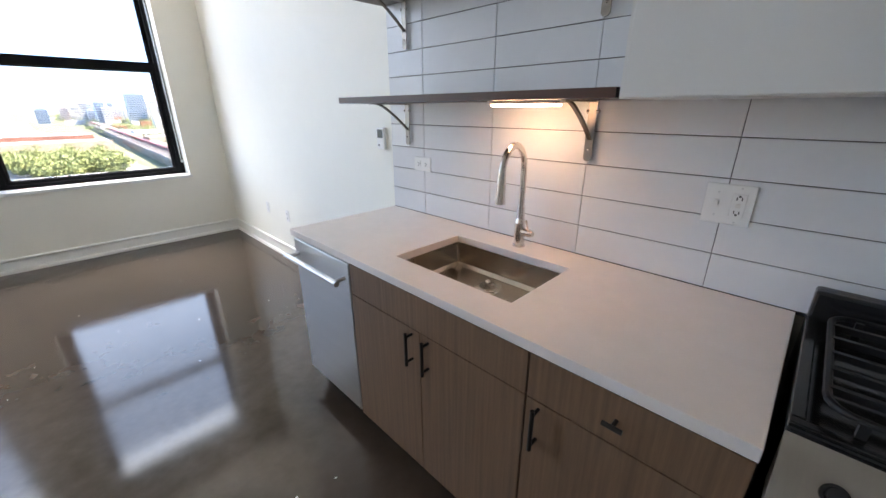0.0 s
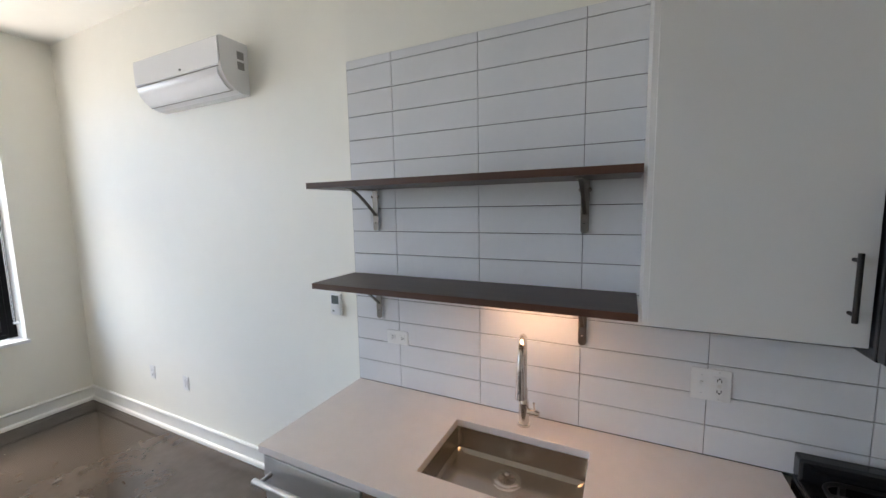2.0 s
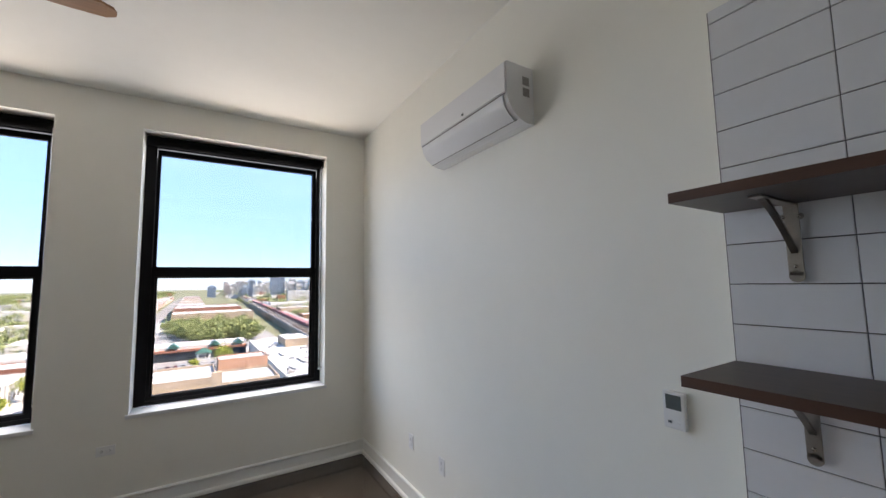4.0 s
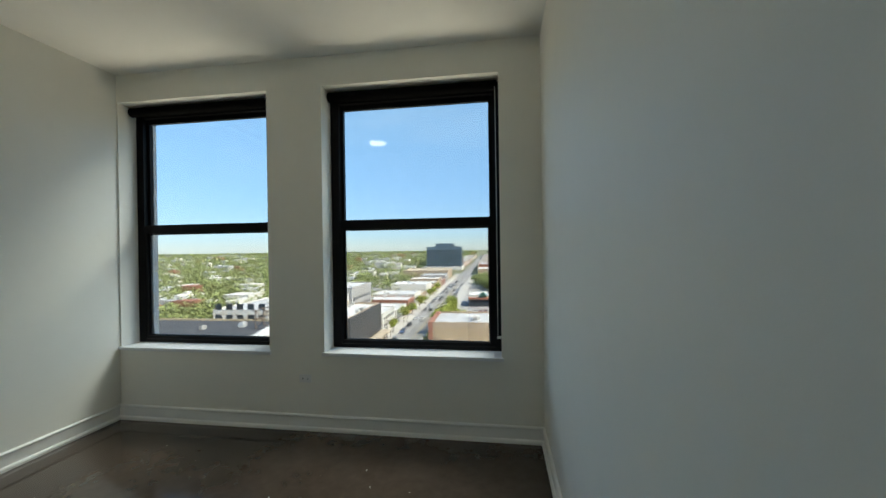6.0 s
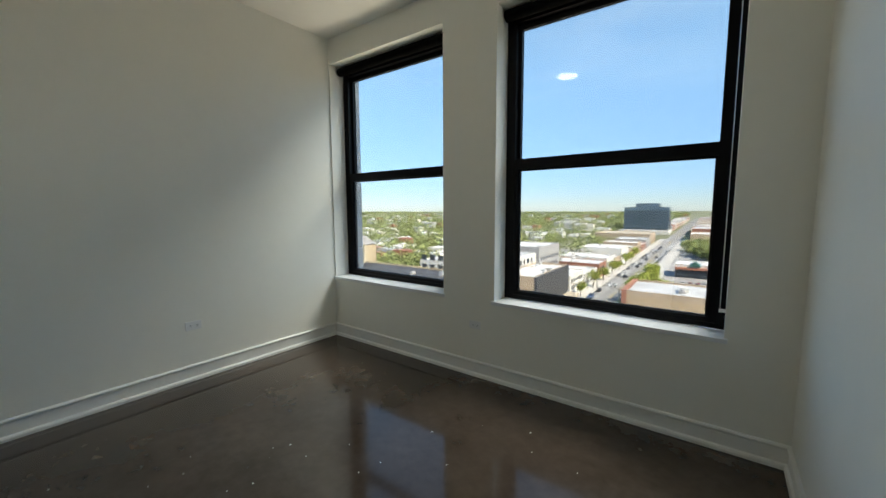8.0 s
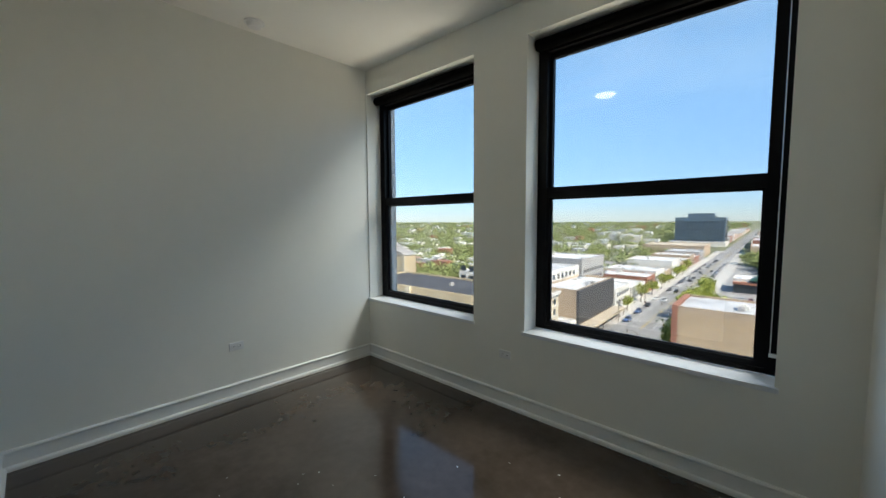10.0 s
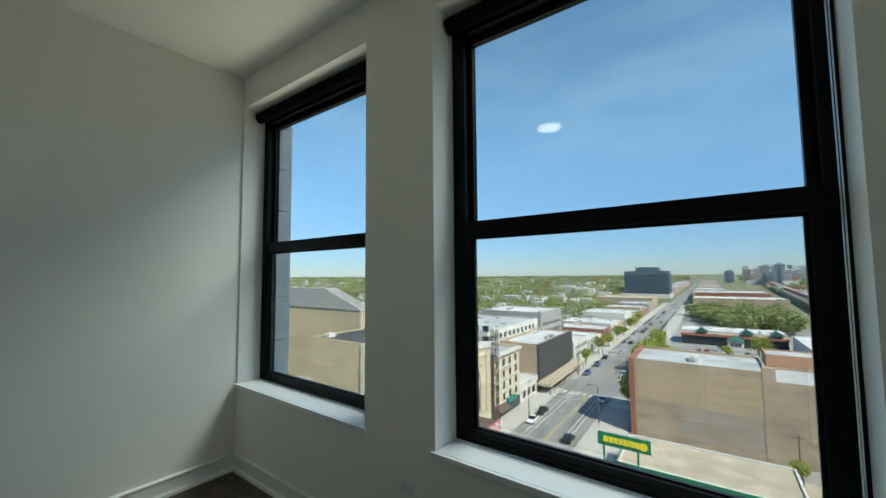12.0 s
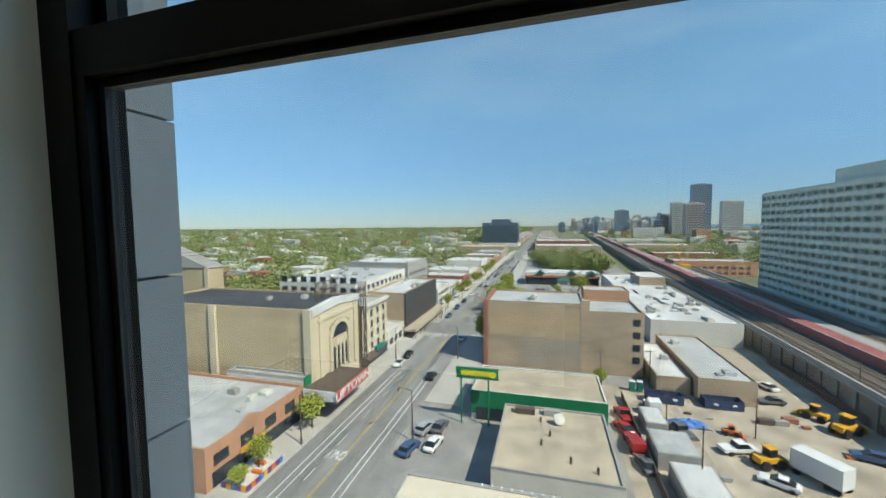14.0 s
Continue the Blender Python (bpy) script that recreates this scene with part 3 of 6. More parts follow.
bm = prism(bmesh.new(), [(-0.5705, 0.905), (-0.58, 0.918), (-0.667, 0.828), (-0.668, 0.80), (-0.621, 0.7905), (-0.5705, 0.7905)], "y", RY0, RY1)
p = part("control_panel", bm, RANGESTEEL, c, "sloped stainless control panel")
for k in range(5):
    y = RY1 - 0.075 - k * 0.15
    o, n = Vector((-0.628, y, 0.868)), Vector((-0.719, 0, 0.695))
    bm = bmesh.new()
    rod(bm, o, o + n * 0.010, 0.019, 22)
    rod(bm, o + n * 0.010, o + n * 0.026, 0.014, 22, 0.012)
    part("knob", bm, BLACK, p, "black control knob", smooth=True)
d = part("oven_door", B(-0.66, -0.622, RY0, RY1, 0.2, 0.785, bevel=0.006), BLACK, c, "black glass oven door")
bm = bmesh.new()
rod(bm, (-0.715, RY0 + 0.05, 0.72), (-0.715, RY1 - 0.05, 0.72), 0.012, 14)
for y in (RY0 + 0.09, RY1 - 0.09):
    rod(bm, (-0.715, y, 0.72), (-0.66, y, 0.72), 0.009, 10)
part("handle", bm, STEEL, d, smooth=True)
part("drawer", B(-0.655, -0.622, RY0, RY1, 0.06, 0.19, bevel=0.005), STEEL, c)
for gy0, gy1 in ((RY0 + 0.04, -5.672), (-5.642, RY1 - 0.04)):
    bm = bmesh.new()
    x0, x1 = -0.54, -0.095
    loop = rounded(x0, x1, gy0, gy1, 0.05, 5)
    tube(bm, [(x, y, 0.965) for x, y in loop + loop[:1]], 0.007, 8)
    for k in range(1, 6):
        x = x0 + (x1 - x0) * k / 6
        box(bm, x - 0.006, x + 0.006, gy0, gy0 + (0.13 if k in (2, 4) else gy1 - gy0), 0.957, 0.972)
        if k in (2, 4):
            box(bm, x - 0.006, x + 0.006, gy1 - 0.13, gy1, 0.957, 0.972)
    for x, y in ((x0 + 0.01, gy0 + 0.05), (x1 - 0.01, gy0 + 0.05), (x0 + 0.01, gy1 - 0.05), (x1 - 0.01, gy1 - 0.05)):
        box(bm, x - 0.007, x + 0.007, y - 0.007, y + 0.007, 0.93, 0.965)
    part("grate", bm, IRON, c, "black cast-iron grate")
    for bx in (-0.43, -0.205):
        y = (gy0 + gy1) / 2
        bm = bmesh.new()
        rod(bm, (bx, y, 0.93), (bx, y, 0.942), 0.05, 24, 0.045)
        rod(bm, (bx, y, 0.942), (bx, y, 0.951), 0.037, 24, 0.034)
        part("burner", bm, IRON, c, smooth=True)


def cover(name, x, y, z, w, h, axis, slots, label, category="outlet"):
    """A wall plate at (x, y, z) on a wall whose face looks along axis ('-x', '-y', '+x'); slots: (across, up, kind)."""
    c = thing(name, label, category, (x, y, z), "wall plates")

    def at(u0, u1, v0, v1, d0, d1, bevel=0.0):
        if axis == "-y":
            return B(x + u0, x + u1, y - d1, y - d0, z + v0, z + v1, bevel=bevel)
        if axis == "-x":
            return B(x - d1, x - d0, y - u1, y - u0, z + v0, z + v1, bevel=bevel)
        return B(x + d0, x + d1, y + u0, y + u1, z + v0, z + v1, bevel=bevel)
    for u, v in ((-0.028, 0.034), (-0.028, -0.034), (0.025, 0.05), (0.025, -0.05)) if w > 0.12 and h > 0.1 else ():
        part("screw", at(u - 0.0025, u + 0.0025, v - 0.0025, v + 0.0025, 0.006, 0.0068), STEEL, c)
    part("plate", at(-w / 2, w / 2, -h / 2, h / 2, 0.0005, 0.006, 0.002), PLASTIC, c)
    for u, v, kind in slots:
        if kind == "toggle":
            part("toggle", at(u - 0.005, u + 0.005, v - 0.004, v + 0.012, 0.006, 0.016, 0.001), PLASTIC, c)
        elif kind == "tall":
            r = part("receptacle", at(u - 0.017, u + 0.017, v - 0.034, v + 0.034, 0.006, 0.0085, 0.001), PLASTIC, c)
            for q in (-0.02, 0.02):
                for k in (-0.006, 0.006):
                    part("slot", at(u + k - 0.0013, u + k + 0.0013, v + q - 0.0045, v + q + 0.0045, 0.0086, 0.0092), SLOT, r)
                part("ground_hole", at(u - 0.003, u + 0.003, v + q * 1.35 - 0.0025, v + q * 1.35 + 0.0025, 0.0086, 0.0092), SLOT, r)
            part("test_button", at(u - 0.006, u + 0.006, v - 0.006, v + 0.006, 0.0086, 0.0105), WHITECAB, r, "grey test button")
        else:
            r = part("receptacle", at(u - 0.016, u + 0.016, v - 0.014, v + 0.014, 0.006, 0.0085, 0.001), PLASTIC, c)
            for k in (-0.006, 0.006):
                part("slot", at(u - 0.0045, u + 0.0045, v + k - 0.0014, v + k + 0.0014, 0.0086, 0.0092), SLOT, r)
            part("ground_hole", at(u + 0.006, u + 0.0105, v - 0.0025, v + 0.0025, 0.0086, 0.0092), SLOT, r)
    return c


TX = KX - 0.0005
cover("double_outlet", TX, -3.705, 1.178, 0.125, 0.072, "-x", [(-0.028, 0, "o"), (0.028, 0, "o")], "white double outlet plate on the tiles")
cover("switch_plate", TX, -5.04, 1.185, 0.122, 0.118, "-x", [(-0.028, 0, "toggle"), (0.025, 0, "tall")], "white plate with a switch and an outlet on the tiles", "switch")
cover("wall_outlet", LX, -1.113, 0.475, 0.072, 0.115, "-x", [(0, 0.02, "o"), (0, -0.02, "o")], "white outlet low on the living room wall")
cover("wall_outlet", LX, -1.586, 0.465, 0.072, 0.115, "-x", [(0, 0.02, "o"), (0, -0.02, "o")], "white outlet low on the living room wall")
cover("wall_outlet", -1.95, 0, 0.5, 0.115, 0.072, "-y", [(-0.024, 0, "o"), (0.024, 0, "o")], "white outlet under the living room window")
cover("wall_outlet", -6.6, 0, 0.465, 0.115, 0.072, "-y", [(-0.024, 0, "o"), (0.024, 0, "o")], "white outlet between the bedroom windows")
cover("wall_outlet", BL, -1.51, 0.485, 0.125, 0.075, "+x", [(-0.026, 0, "o"), (0.026, 0, "o")], "white outlet low on the bedroom wall")

# thermostat
c = thing("thermostat", "small white wall thermostat with grey display", "thermostat", (LX, -3.21, 1.22))
part("housing", B(LX - 0.022, LX - 0.0005, -3.248, -3.172, 1.215, 1.345, bevel=0.006), PLASTIC, c)
part("display", B(LX - 0.0235, LX - 0.0215, -3.236, -3.184, 1.283, 1.333), SCREEN, c, "dark grey display")
for y in (-3.225, -3.195):
    part("button", B(LX - 0.0245, LX - 0.0215, y - 0.006, y + 0.006, 1.235, 1.243, bevel=0.001), SCREEN if y > -3.2 else PLASTIC, c)

# air conditioner
AY0, AY1 = -2.585, -1.69
c = thing("air_conditioner", "white wall-mounted split air conditioner", "air conditioner", (LX, -2.14, 2.557))
o = [(LX - 0.001, 2.557), (LX - 0.06, 2.558), (LX - 0.105, 2.575), (LX - 0.145, 2.605), (LX - 0.172, 2.645), (LX - 0.178, 2.665), (LX - 0.184, 2.69), (LX - 0.188, 2.85), (LX - 0.180, 2.862), (LX - 0.001, 2.862)]
bm = prism(bmesh.new(), o, "y", AY0, AY1)
part("casing", bm, ACSHELL, c)
bm = prism(bmesh.new(), [(LX - 0.19, 2.695), (LX - 0.194, 2.70), (LX - 0.196, 2.85), (LX - 0.19, 2.855)], "y", AY0 + 0.004, AY1 - 0.004)
part("front_panel", bm, ACSHELL, c)
bm = prism(bmesh.new(), [(LX - 0.107, 2.571), (LX - 0.147, 2.601), (LX - 0.176, 2.643), (LX - 0.184, 2.66), (LX - 0.188, 2.686), (LX - 0.19, 2.686), (LX - 0.188, 2.655), (LX - 0.18, 2.638), (LX - 0.150, 2.596), (LX - 0.109, 2.566)], "y", AY0 + 0.03, AY1 - 0.03)
part("air_flap", bm, ACSHELL, c, "curved air flap", smooth=True)
for x, z in ((LX - 0.1905, 2.6895), (LX - 0.112, 2.5675)):
    part("seam", B(x - 0.002, x + 0.004, AY0 + 0.012, AY1 - 0.012, z - 0.0013, z + 0.0013), VENT, c, "grey seam beside the air flap")
part("logo_mark", B(LX - 0.1975, LX - 0.196, -2.22, -2.2, 2.715, 2.727), SCREEN, c)
for k in range(2):
    part("side_grille", B(LX - 0.075, LX - 0.03, AY0 - 0.0015, AY0 + 0.002, 2.70 + 0.06 * k, 2.745 + 0.06 * k), VENT, c, "grey side vent")

# bedroom ceiling: lit flush lamp, smoke alarm
c = thing("ceiling_light", "round flush ceiling light, switched on", "lamp", (-6.78, -2.2, CZ))
bm = bmesh.new()
rod(bm, (-6.78, -2.2, CZ - 0.02), (-6.78, -2.2, CZ - 0.0005), 0.15, 40)
part("rim", bm, PLASTIC, c, smooth=True)
bm = bmesh.new()
rod(bm, (-6.78, -2.2, CZ - 0.032), (-6.78, -2.2, CZ - 0.0205), 0.125, 40, 0.135)
part("diffuser", bm, COOLLAMP, c, "lit white diffuser", smooth=True)
c = thing("smoke_alarm", "white round smoke alarm on the ceiling", "smoke alarm", (-8.34, -1.31, CZ))
bm = bmesh.new()
rod(bm, (-8.34, -1.31, CZ - 0.012), (-8.34, -1.31, CZ - 0.0005), 0.082, 32)
part("base", bm, PLASTIC, c, smooth=True)
bm = bmesh.new()
rod(bm, (-8.34, -1.31, CZ - 0.045), (-8.34, -1.31, CZ - 0.012), 0.052, 32, 0.068)
part("cap", bm, PLASTIC, c, smooth=True)


# loose plaster flakes and grit left on the floor
rnd = random.Random(21)
bm = bmesh.new()
for k in range(70):
    x, y = (rnd.uniform(-8.0, -4.8), rnd.uniform(-2.6, -0.3)) if k % 2 else (rnd.uniform(-3.6, -0.3), rnd.uniform(-5.0, -0.4))
    r, a = rnd.uniform(0.002, 0.007), rnd.uniform(0, 3.1)
    bmesh.ops.create_cone(bm, cap_ends=True, segments=5, radius1=r, radius2=r * 0.5, depth=0.002, matrix=pose(x, y, 0.001, 0, 0, math.degrees(a)) @ Matrix.Diagonal((1, rnd.uniform(0.4, 1), 1, 1)))
solo("floor_specks", bm, TRIM, "small pale plaster flakes scattered on the floor", "debris", "stuff")


# ceiling fan in the living room
FX0, FY0 = -2.37, -1.92
FANWOOD = mat("amber_blade_wood", (0.36, 0.16, 0.06), 0.4, var=0.2, scale=5, stretch=(0.6, 8, 8))
c = thing("ceiling_fan", "ceiling fan with amber wooden blades on a rod", "fan", (FX0, FY0, CZ))
part("canopy", rod(bmesh.new(), (FX0, FY0, CZ - 0.06), (FX0, FY0, CZ - 0.001), 0.035, 20, 0.07), STEEL, c)
part("downrod", rod(bmesh.new(), (FX0, FY0, 3.03), (FX0, FY0, CZ - 0.06), 0.012, 12), STEEL, c)
bm = bmesh.new()
for r0, r1, z0, z1 in ((0.05, 0.10, 3.0, 3.04), (0.10, 0.10, 2.93, 3.0), (0.10, 0.05, 2.89, 2.93)):
    rod(bm, (FX0, FY0, z0), (FX0, FY0, z1), r1 if z0 > 2.95 else r0 if z0 == 2.93 else 0.06, 24, r0 if z0 > 2.95 else 0.10)
part("motor_housing", bm, STEEL, c, smooth=True)
for k in range(3):
    pts = [(0.16, -0.055), (0.5, -0.075), (0.63, -0.07), (0.668, -0.035), (0.675, 0.0), (0.668, 0.035), (0.63, 0.07), (0.5, 0.075), (0.16, 0.055)]
    bm = prism(bmesh.new(), pts, "z", -0.005, 0.005)
    turn = pose(FX0, FY0, 2.95, 0, 0, 3 + 120 * k) @ pose(0, 0, 0, 8, 0, 0)
    bmesh.ops.transform(bm, matrix=turn, verts=bm.verts)
    part("blade", bm, FANWOOD, c, "amber wooden blade")
    bm = B(0.08, 0.22, -0.02, 0.02, 0.005, 0.011)
    bmesh.ops.transform(bm, matrix=turn, verts=bm.verts)
    part("blade_bracket", bm, STEEL, c)


# ---- the building's own outside ----
DEPTH = 0.49


def facade():
    """Stone blocks round the openings, each its own piece, with open joints."""
    w = thing("facade", "grey stone cladding blocks outside the windows", "facade", (-4, 0.34, -1), kind="structure")
    shared = {}

    def block(x0, x1, y1, z0, z1):
        key = tuple(round(v, 3) for v in (x1 - x0, y1 - 0.285, z1 - z0))
        if key not in shared:
            a, b, c = (v / 2 for v in key)
            bm = B(-a, a, -b, b, -c, c)
            shared[key] = finish(bm, "stone_block")
            shared[key].materials.append(FACADE)
        ob = new("stone_block", shared[key])
        ob.parent = w
        ob.location = Vector(((x0 + x1) / 2, (0.285 + y1) / 2, (z0 + z1) / 2)) - ORIGIN[w]
    P = 0.41
    piers = [(-0.255, 1.0), (-2.33, -1.85), (-4.825, -3.925), (-6.905, -6.472), (-9.6, -8.6)]
    for k in range(12):
        z0 = -1.047 + P * k
        for x0, x1 in piers:
            block(x0, x1, DEPTH, z0 + 0.004, z0 + P - 0.004)
        block(-9.6, -8.83, DEPTH + 0.16, z0 + 0.17, z0 + 0.17 + P - 0.006) if k < 11 else None
    for a, b, SZ, _ in OPEN:
        block(a - 0.04 + 0.003, b + 0.04 - 0.003, DEPTH, -0.9, SZ - 0.06)
        block(a - 0.04 + 0.003, b + 0.04 - 0.003, DEPTH, TZ + 0.04, 3.7)


facade()

# ---- the city far below ----
G = -35.0
ROOMS = set(scene.objects)      # all that stands so far is not part of the turned city grid
ASPHALT = mat("asphalt", (0.25, 0.245, 0.24), 0.9, var=0.35, scale=0.16)
ROAD = mat("road_asphalt", (0.205, 0.202, 0.198), 0.85, var=0.42, scale=0.3, stretch=(1, 0.15, 1))
PAVE = mat("pavement_concrete", (0.40, 0.385, 0.36), 0.9, var=0.12, scale=0.4)
PAINT = mat("road_paint_white", (0.62, 0.62, 0.62), 0.7, var=0.2, scale=2)
YELLOW = mat("road_paint_yellow", (0.40, 0.30, 0.09), 0.7, var=0.2, scale=2)
DIRT = mat("yard_dirt", (0.36, 0.31, 0.25), 0.95, var=0.5, scale=0.25)
TAN = mat("tan_brick", (0.36, 0.275, 0.195), 0.9, var=0.34, scale=0.2, stretch=(1, 1, 3))
REDB = mat("red_brick", (0.27, 0.115, 0.075), 0.9, var=0.2, scale=0.3)
ORANGEB = mat("orange_brick", (0.40, 0.22, 0.14), 0.9, var=0.15, scale=0.5)
CREAM = mat("cream_terracotta", (0.52, 0.45, 0.33), 0.8, var=0.16, scale=0.2, stretch=(1, 1, 0.4))
TANY = mat("yellow_tan_brick", (0.42, 0.335, 0.215), 0.9, var=0.25, scale=0.25, stretch=(1, 1, 3))
DIAPER = mat("pale_diaper_brick", (0.58, 0.48, 0.325), 0.9, var=0.25, scale=0.6)
LIGHTB = mat("light_tan_brick", (0.42, 0.31, 0.20), 0.9, var=0.2, scale=0.2, stretch=(1, 1, 4))
GREYB = mat("grey_tan_brick", (0.33, 0.275, 0.215), 0.9, var=0.22, scale=0.2, stretch=(1, 1, 4))
PALE = mat("pale_masonry", (0.55, 0.53, 0.49), 0.8, var=0.12, scale=0.3)
GREYW = mat("grey_masonry", (0.30, 0.29, 0.28), 0.85, var=0.15, scale=0.3)
WROOF = mat("white_membrane_roof", (0.52, 0.52, 0.52), 0.8, var=0.38, scale=0.18)
GROOF = mat("grey_membrane_roof", (0.38, 0.385, 0.39), 0.85, var=0.35, scale=0.2)
TROOF = mat("tan_gravel_roof", (0.40, 0.34, 0.26), 0.95, var=0.32, scale=0.25)
BROOF = mat("black_tar_roof", (0.055, 0.055, 0.06), 0.8, var=0.4, scale=0.15)
CREAMROOF = mat("cream_roof", (0.60, 0.53, 0.42), 0.9, var=0.06, scale=0.3)
GREENP = mat("green_wall_paint", (0.012, 0.16, 0.065), 0.6, var=0.1, scale=0.6)
GREENROOF = mat("green_metal_roof", (0.035, 0.11, 0.085), 0.5, var=0.15, scale=0.5)
WIN = mat("far_window_glass", (0.03, 0.04, 0.05), 0.15, var=0.3, scale=0.3, rand=0.4)
NET = mat("dark_scaffold_netting", (0.05, 0.052, 0.055), 0.8, var=0.3, scale=0.3, stretch=(1, 1, 2))
STEELB = mat("weathered_steel", (0.10, 0.075, 0.06), 0.8, var=0.3, scale=1)
OFFICE = mat("dark_office_glass", (0.085, 0.125, 0.165), 0.2, var=0.25, scale=0.1)
HOTEL = mat("pale_tower_concrete", (0.56, 0.60, 0.55), 0.8, var=0.08, scale=0.1)
BALLAST = mat("rail_ballast", (0.115, 0.095, 0.08), 0.95, var=0.35, scale=0.4)
# the side wall's shade is partly put into this dark concrete colour
VIADUCT = mat("shaded_viaduct_concrete", (0.19, 0.175, 0.15), 0.95, var=0.45, scale=0.35, stretch=(1, 1, 0.3))
RAIL = mat("rail_steel", (0.42, 0.38, 0.35), 0.5, 0.3, var=0.2, scale=1)
BARRIER = mat("red_barrier", (0.28, 0.09, 0.09), 0.7, var=0.2, scale=0.3)
BARK = mat("bark", (0.10, 0.075, 0.055), 0.95, var=0.3, scale=2)
TARP = mat("blue_tarp", (0.05, 0.16, 0.45), 0.6, var=0.2, scale=1)
ORANGE = mat("orange_paint", (0.60, 0.16, 0.04), 0.5, var=0.15, scale=1)
MACHINE = mat("yellow_machine_paint", (0.62, 0.33, 0.03), 0.5, var=0.12, scale=1)
NAVY = mat("navy_paint", (0.03, 0.045, 0.10), 0.6, var=0.2, scale=1)
TYRE = mat("tyre_rubber", (0.02, 0.02, 0.02), 0.9)
PURPLE = mat("purple_paint", (0.13, 0.05, 0.20), 0.6, var=0.2, scale=1)
TEAL = mat("teal_plastic", (0.02, 0.17, 0.13), 0.5)
LAKE = mat("lake_water", (0.05, 0.16, 0.24), 0.3, var=0.08, scale=0.005)


def leaf_mat(name, base):
    """Foliage whose tone differs from clump to clump."""
    m = mat(name, base, 0.8, var=0.25, scale=0.15)
    n, l = m.node_tree.nodes, m.node_tree.links
    geo, rng, mul = n.new("ShaderNodeNewGeometry"), n.new("ShaderNodeMapRange"), n.new("ShaderNodeVectorMath")
    rng.inputs["To Min"].default_value, rng.inputs["To Max"].default_value = 0.82, 1.2
    l.new(geo.outputs["Random Per Island"], rng.inputs[0])
    mul.operation = "SCALE"
    p = n["Principled BSDF"]
    l.new(p.inputs["Base Color"].links[0].from_socket, mul.inputs[0])
    l.new(rng.outputs[0], mul.inputs["Scale"])
    l.new(mul.outputs[0], p.inputs["Base Color"])
    return m


LEAF = leaf_mat("spring_leaves", (0.26, 0.29, 0.05))
WOODS = leaf_mat("far_foliage", (0.195, 0.225, 0.078))


def strip(name, x0, x1, y0, y1, z, material, label, category):
    return solo(name, B(x0, x1, y0, y1, z - 0.3, z), material, label, category, "structure")


solo("ground", B(-9000, 9000, -400, 14000, G - 2, G - 0.05), mat("far_ground", (0.15, 0.155, 0.085), 0.95, var=0.4, scale=0.02), "dull green-brown city ground reaching the horizon", "ground", "structure")
strip("pavement_block", -130, 50, -5, 400, G, ASPHALT, "grey asphalt yards between the buildings", "pavement")
strip("road", -44.2, -29.7, -60, 1700, G + 0.02, ROAD, "long straight grey asphalt avenue", "road")
strip("road_cross", -400, 50, 121, 133, G + 0.024, ROAD, "grey cross street", "road")
for x0, x1, y0, y1 in ((-50, -44.2, -5, 121), (-50, -44.2, 133, 520), (-29.7, -22, 72, 121), (-29.7, -23, 133, 520)):
    strip("pavement", x0, x1, y0, y1, G + 0.16, PAVE, "pale concrete pavement with a kerb", "pavement")
strip("yard", 6.2, 50.5, 12, 90, G + 0.03, DIRT, "pale dirt yard", "ground")
strip("yard_rail", 35, 50.5, 90, 124, G + 0.032, DIRT, "pale dirt strip beside the railway", "ground")
strip("water", 620, 9000, 1500, 14000, G - 0.02, LAKE, "blue lake at the horizon", "water")
bm = bmesh.new()
for x in (-41.6, -40.4, -33.2, -32.1):
    box(bm, x - 0.08, x + 0.08, 40, 120, G + 0.02, G + 0.03)
    box(bm, x - 0.08, x + 0.08, 134, 560, G + 0.02, G + 0.03)
for k in range(40):
    box(bm, -39.0, -38.88, 36 + k * 9, 39 + k * 9, G + 0.02, G + 0.03)
for k in range(7):
    box(bm, -43.6 + k * 2, -42.9 + k * 2, 117, 120, G + 0.02, G + 0.03)
solo("lane_marking", bm, PAINT, "worn white lane lines on the avenue", "road marking", "stuff")
bm = bmesh.new()
for x in (-36.4, -36.1):
    box(bm, x - 0.07, x + 0.07, 36, 120, G + 0.02, G + 0.03)
    box(bm, x - 0.07, x + 0.07, 134, 700, G + 0.02, G + 0.03)
solo("centre_line", bm, YELLOW, "faded yellow centre line", "road marking", "stuff")

tx = bpy.data.curves.new("road_lettering", "FONT")
tx.body, tx.size, tx.extrude, tx.align_x, tx.align_y = "ONLY", 2.0, 0.004, "CENTER", "CENTER"
tx.materials.append(PAINT)
rl = tagged(new("road_lettering", tx), "worn white lane word painted on the asphalt", "road marking", kind="structure")
rl.matrix_basis = pose(-37.6, 51.6, G + 0.03, 0, 0, 180) @ Matrix.Diagonal((0.62, 1.7, 1, 1))

PANES = {}


def pane_mesh(w, h, material):
    key = w, h, material.name
    if key not in PANES:
        bm = B(-w / 2, w / 2, -0.06, 0.06, -h / 2, h / 2)
        PANES[key] = finish(bm, "window")
        PANES[key].materials.append(material)
    return PANES[key]


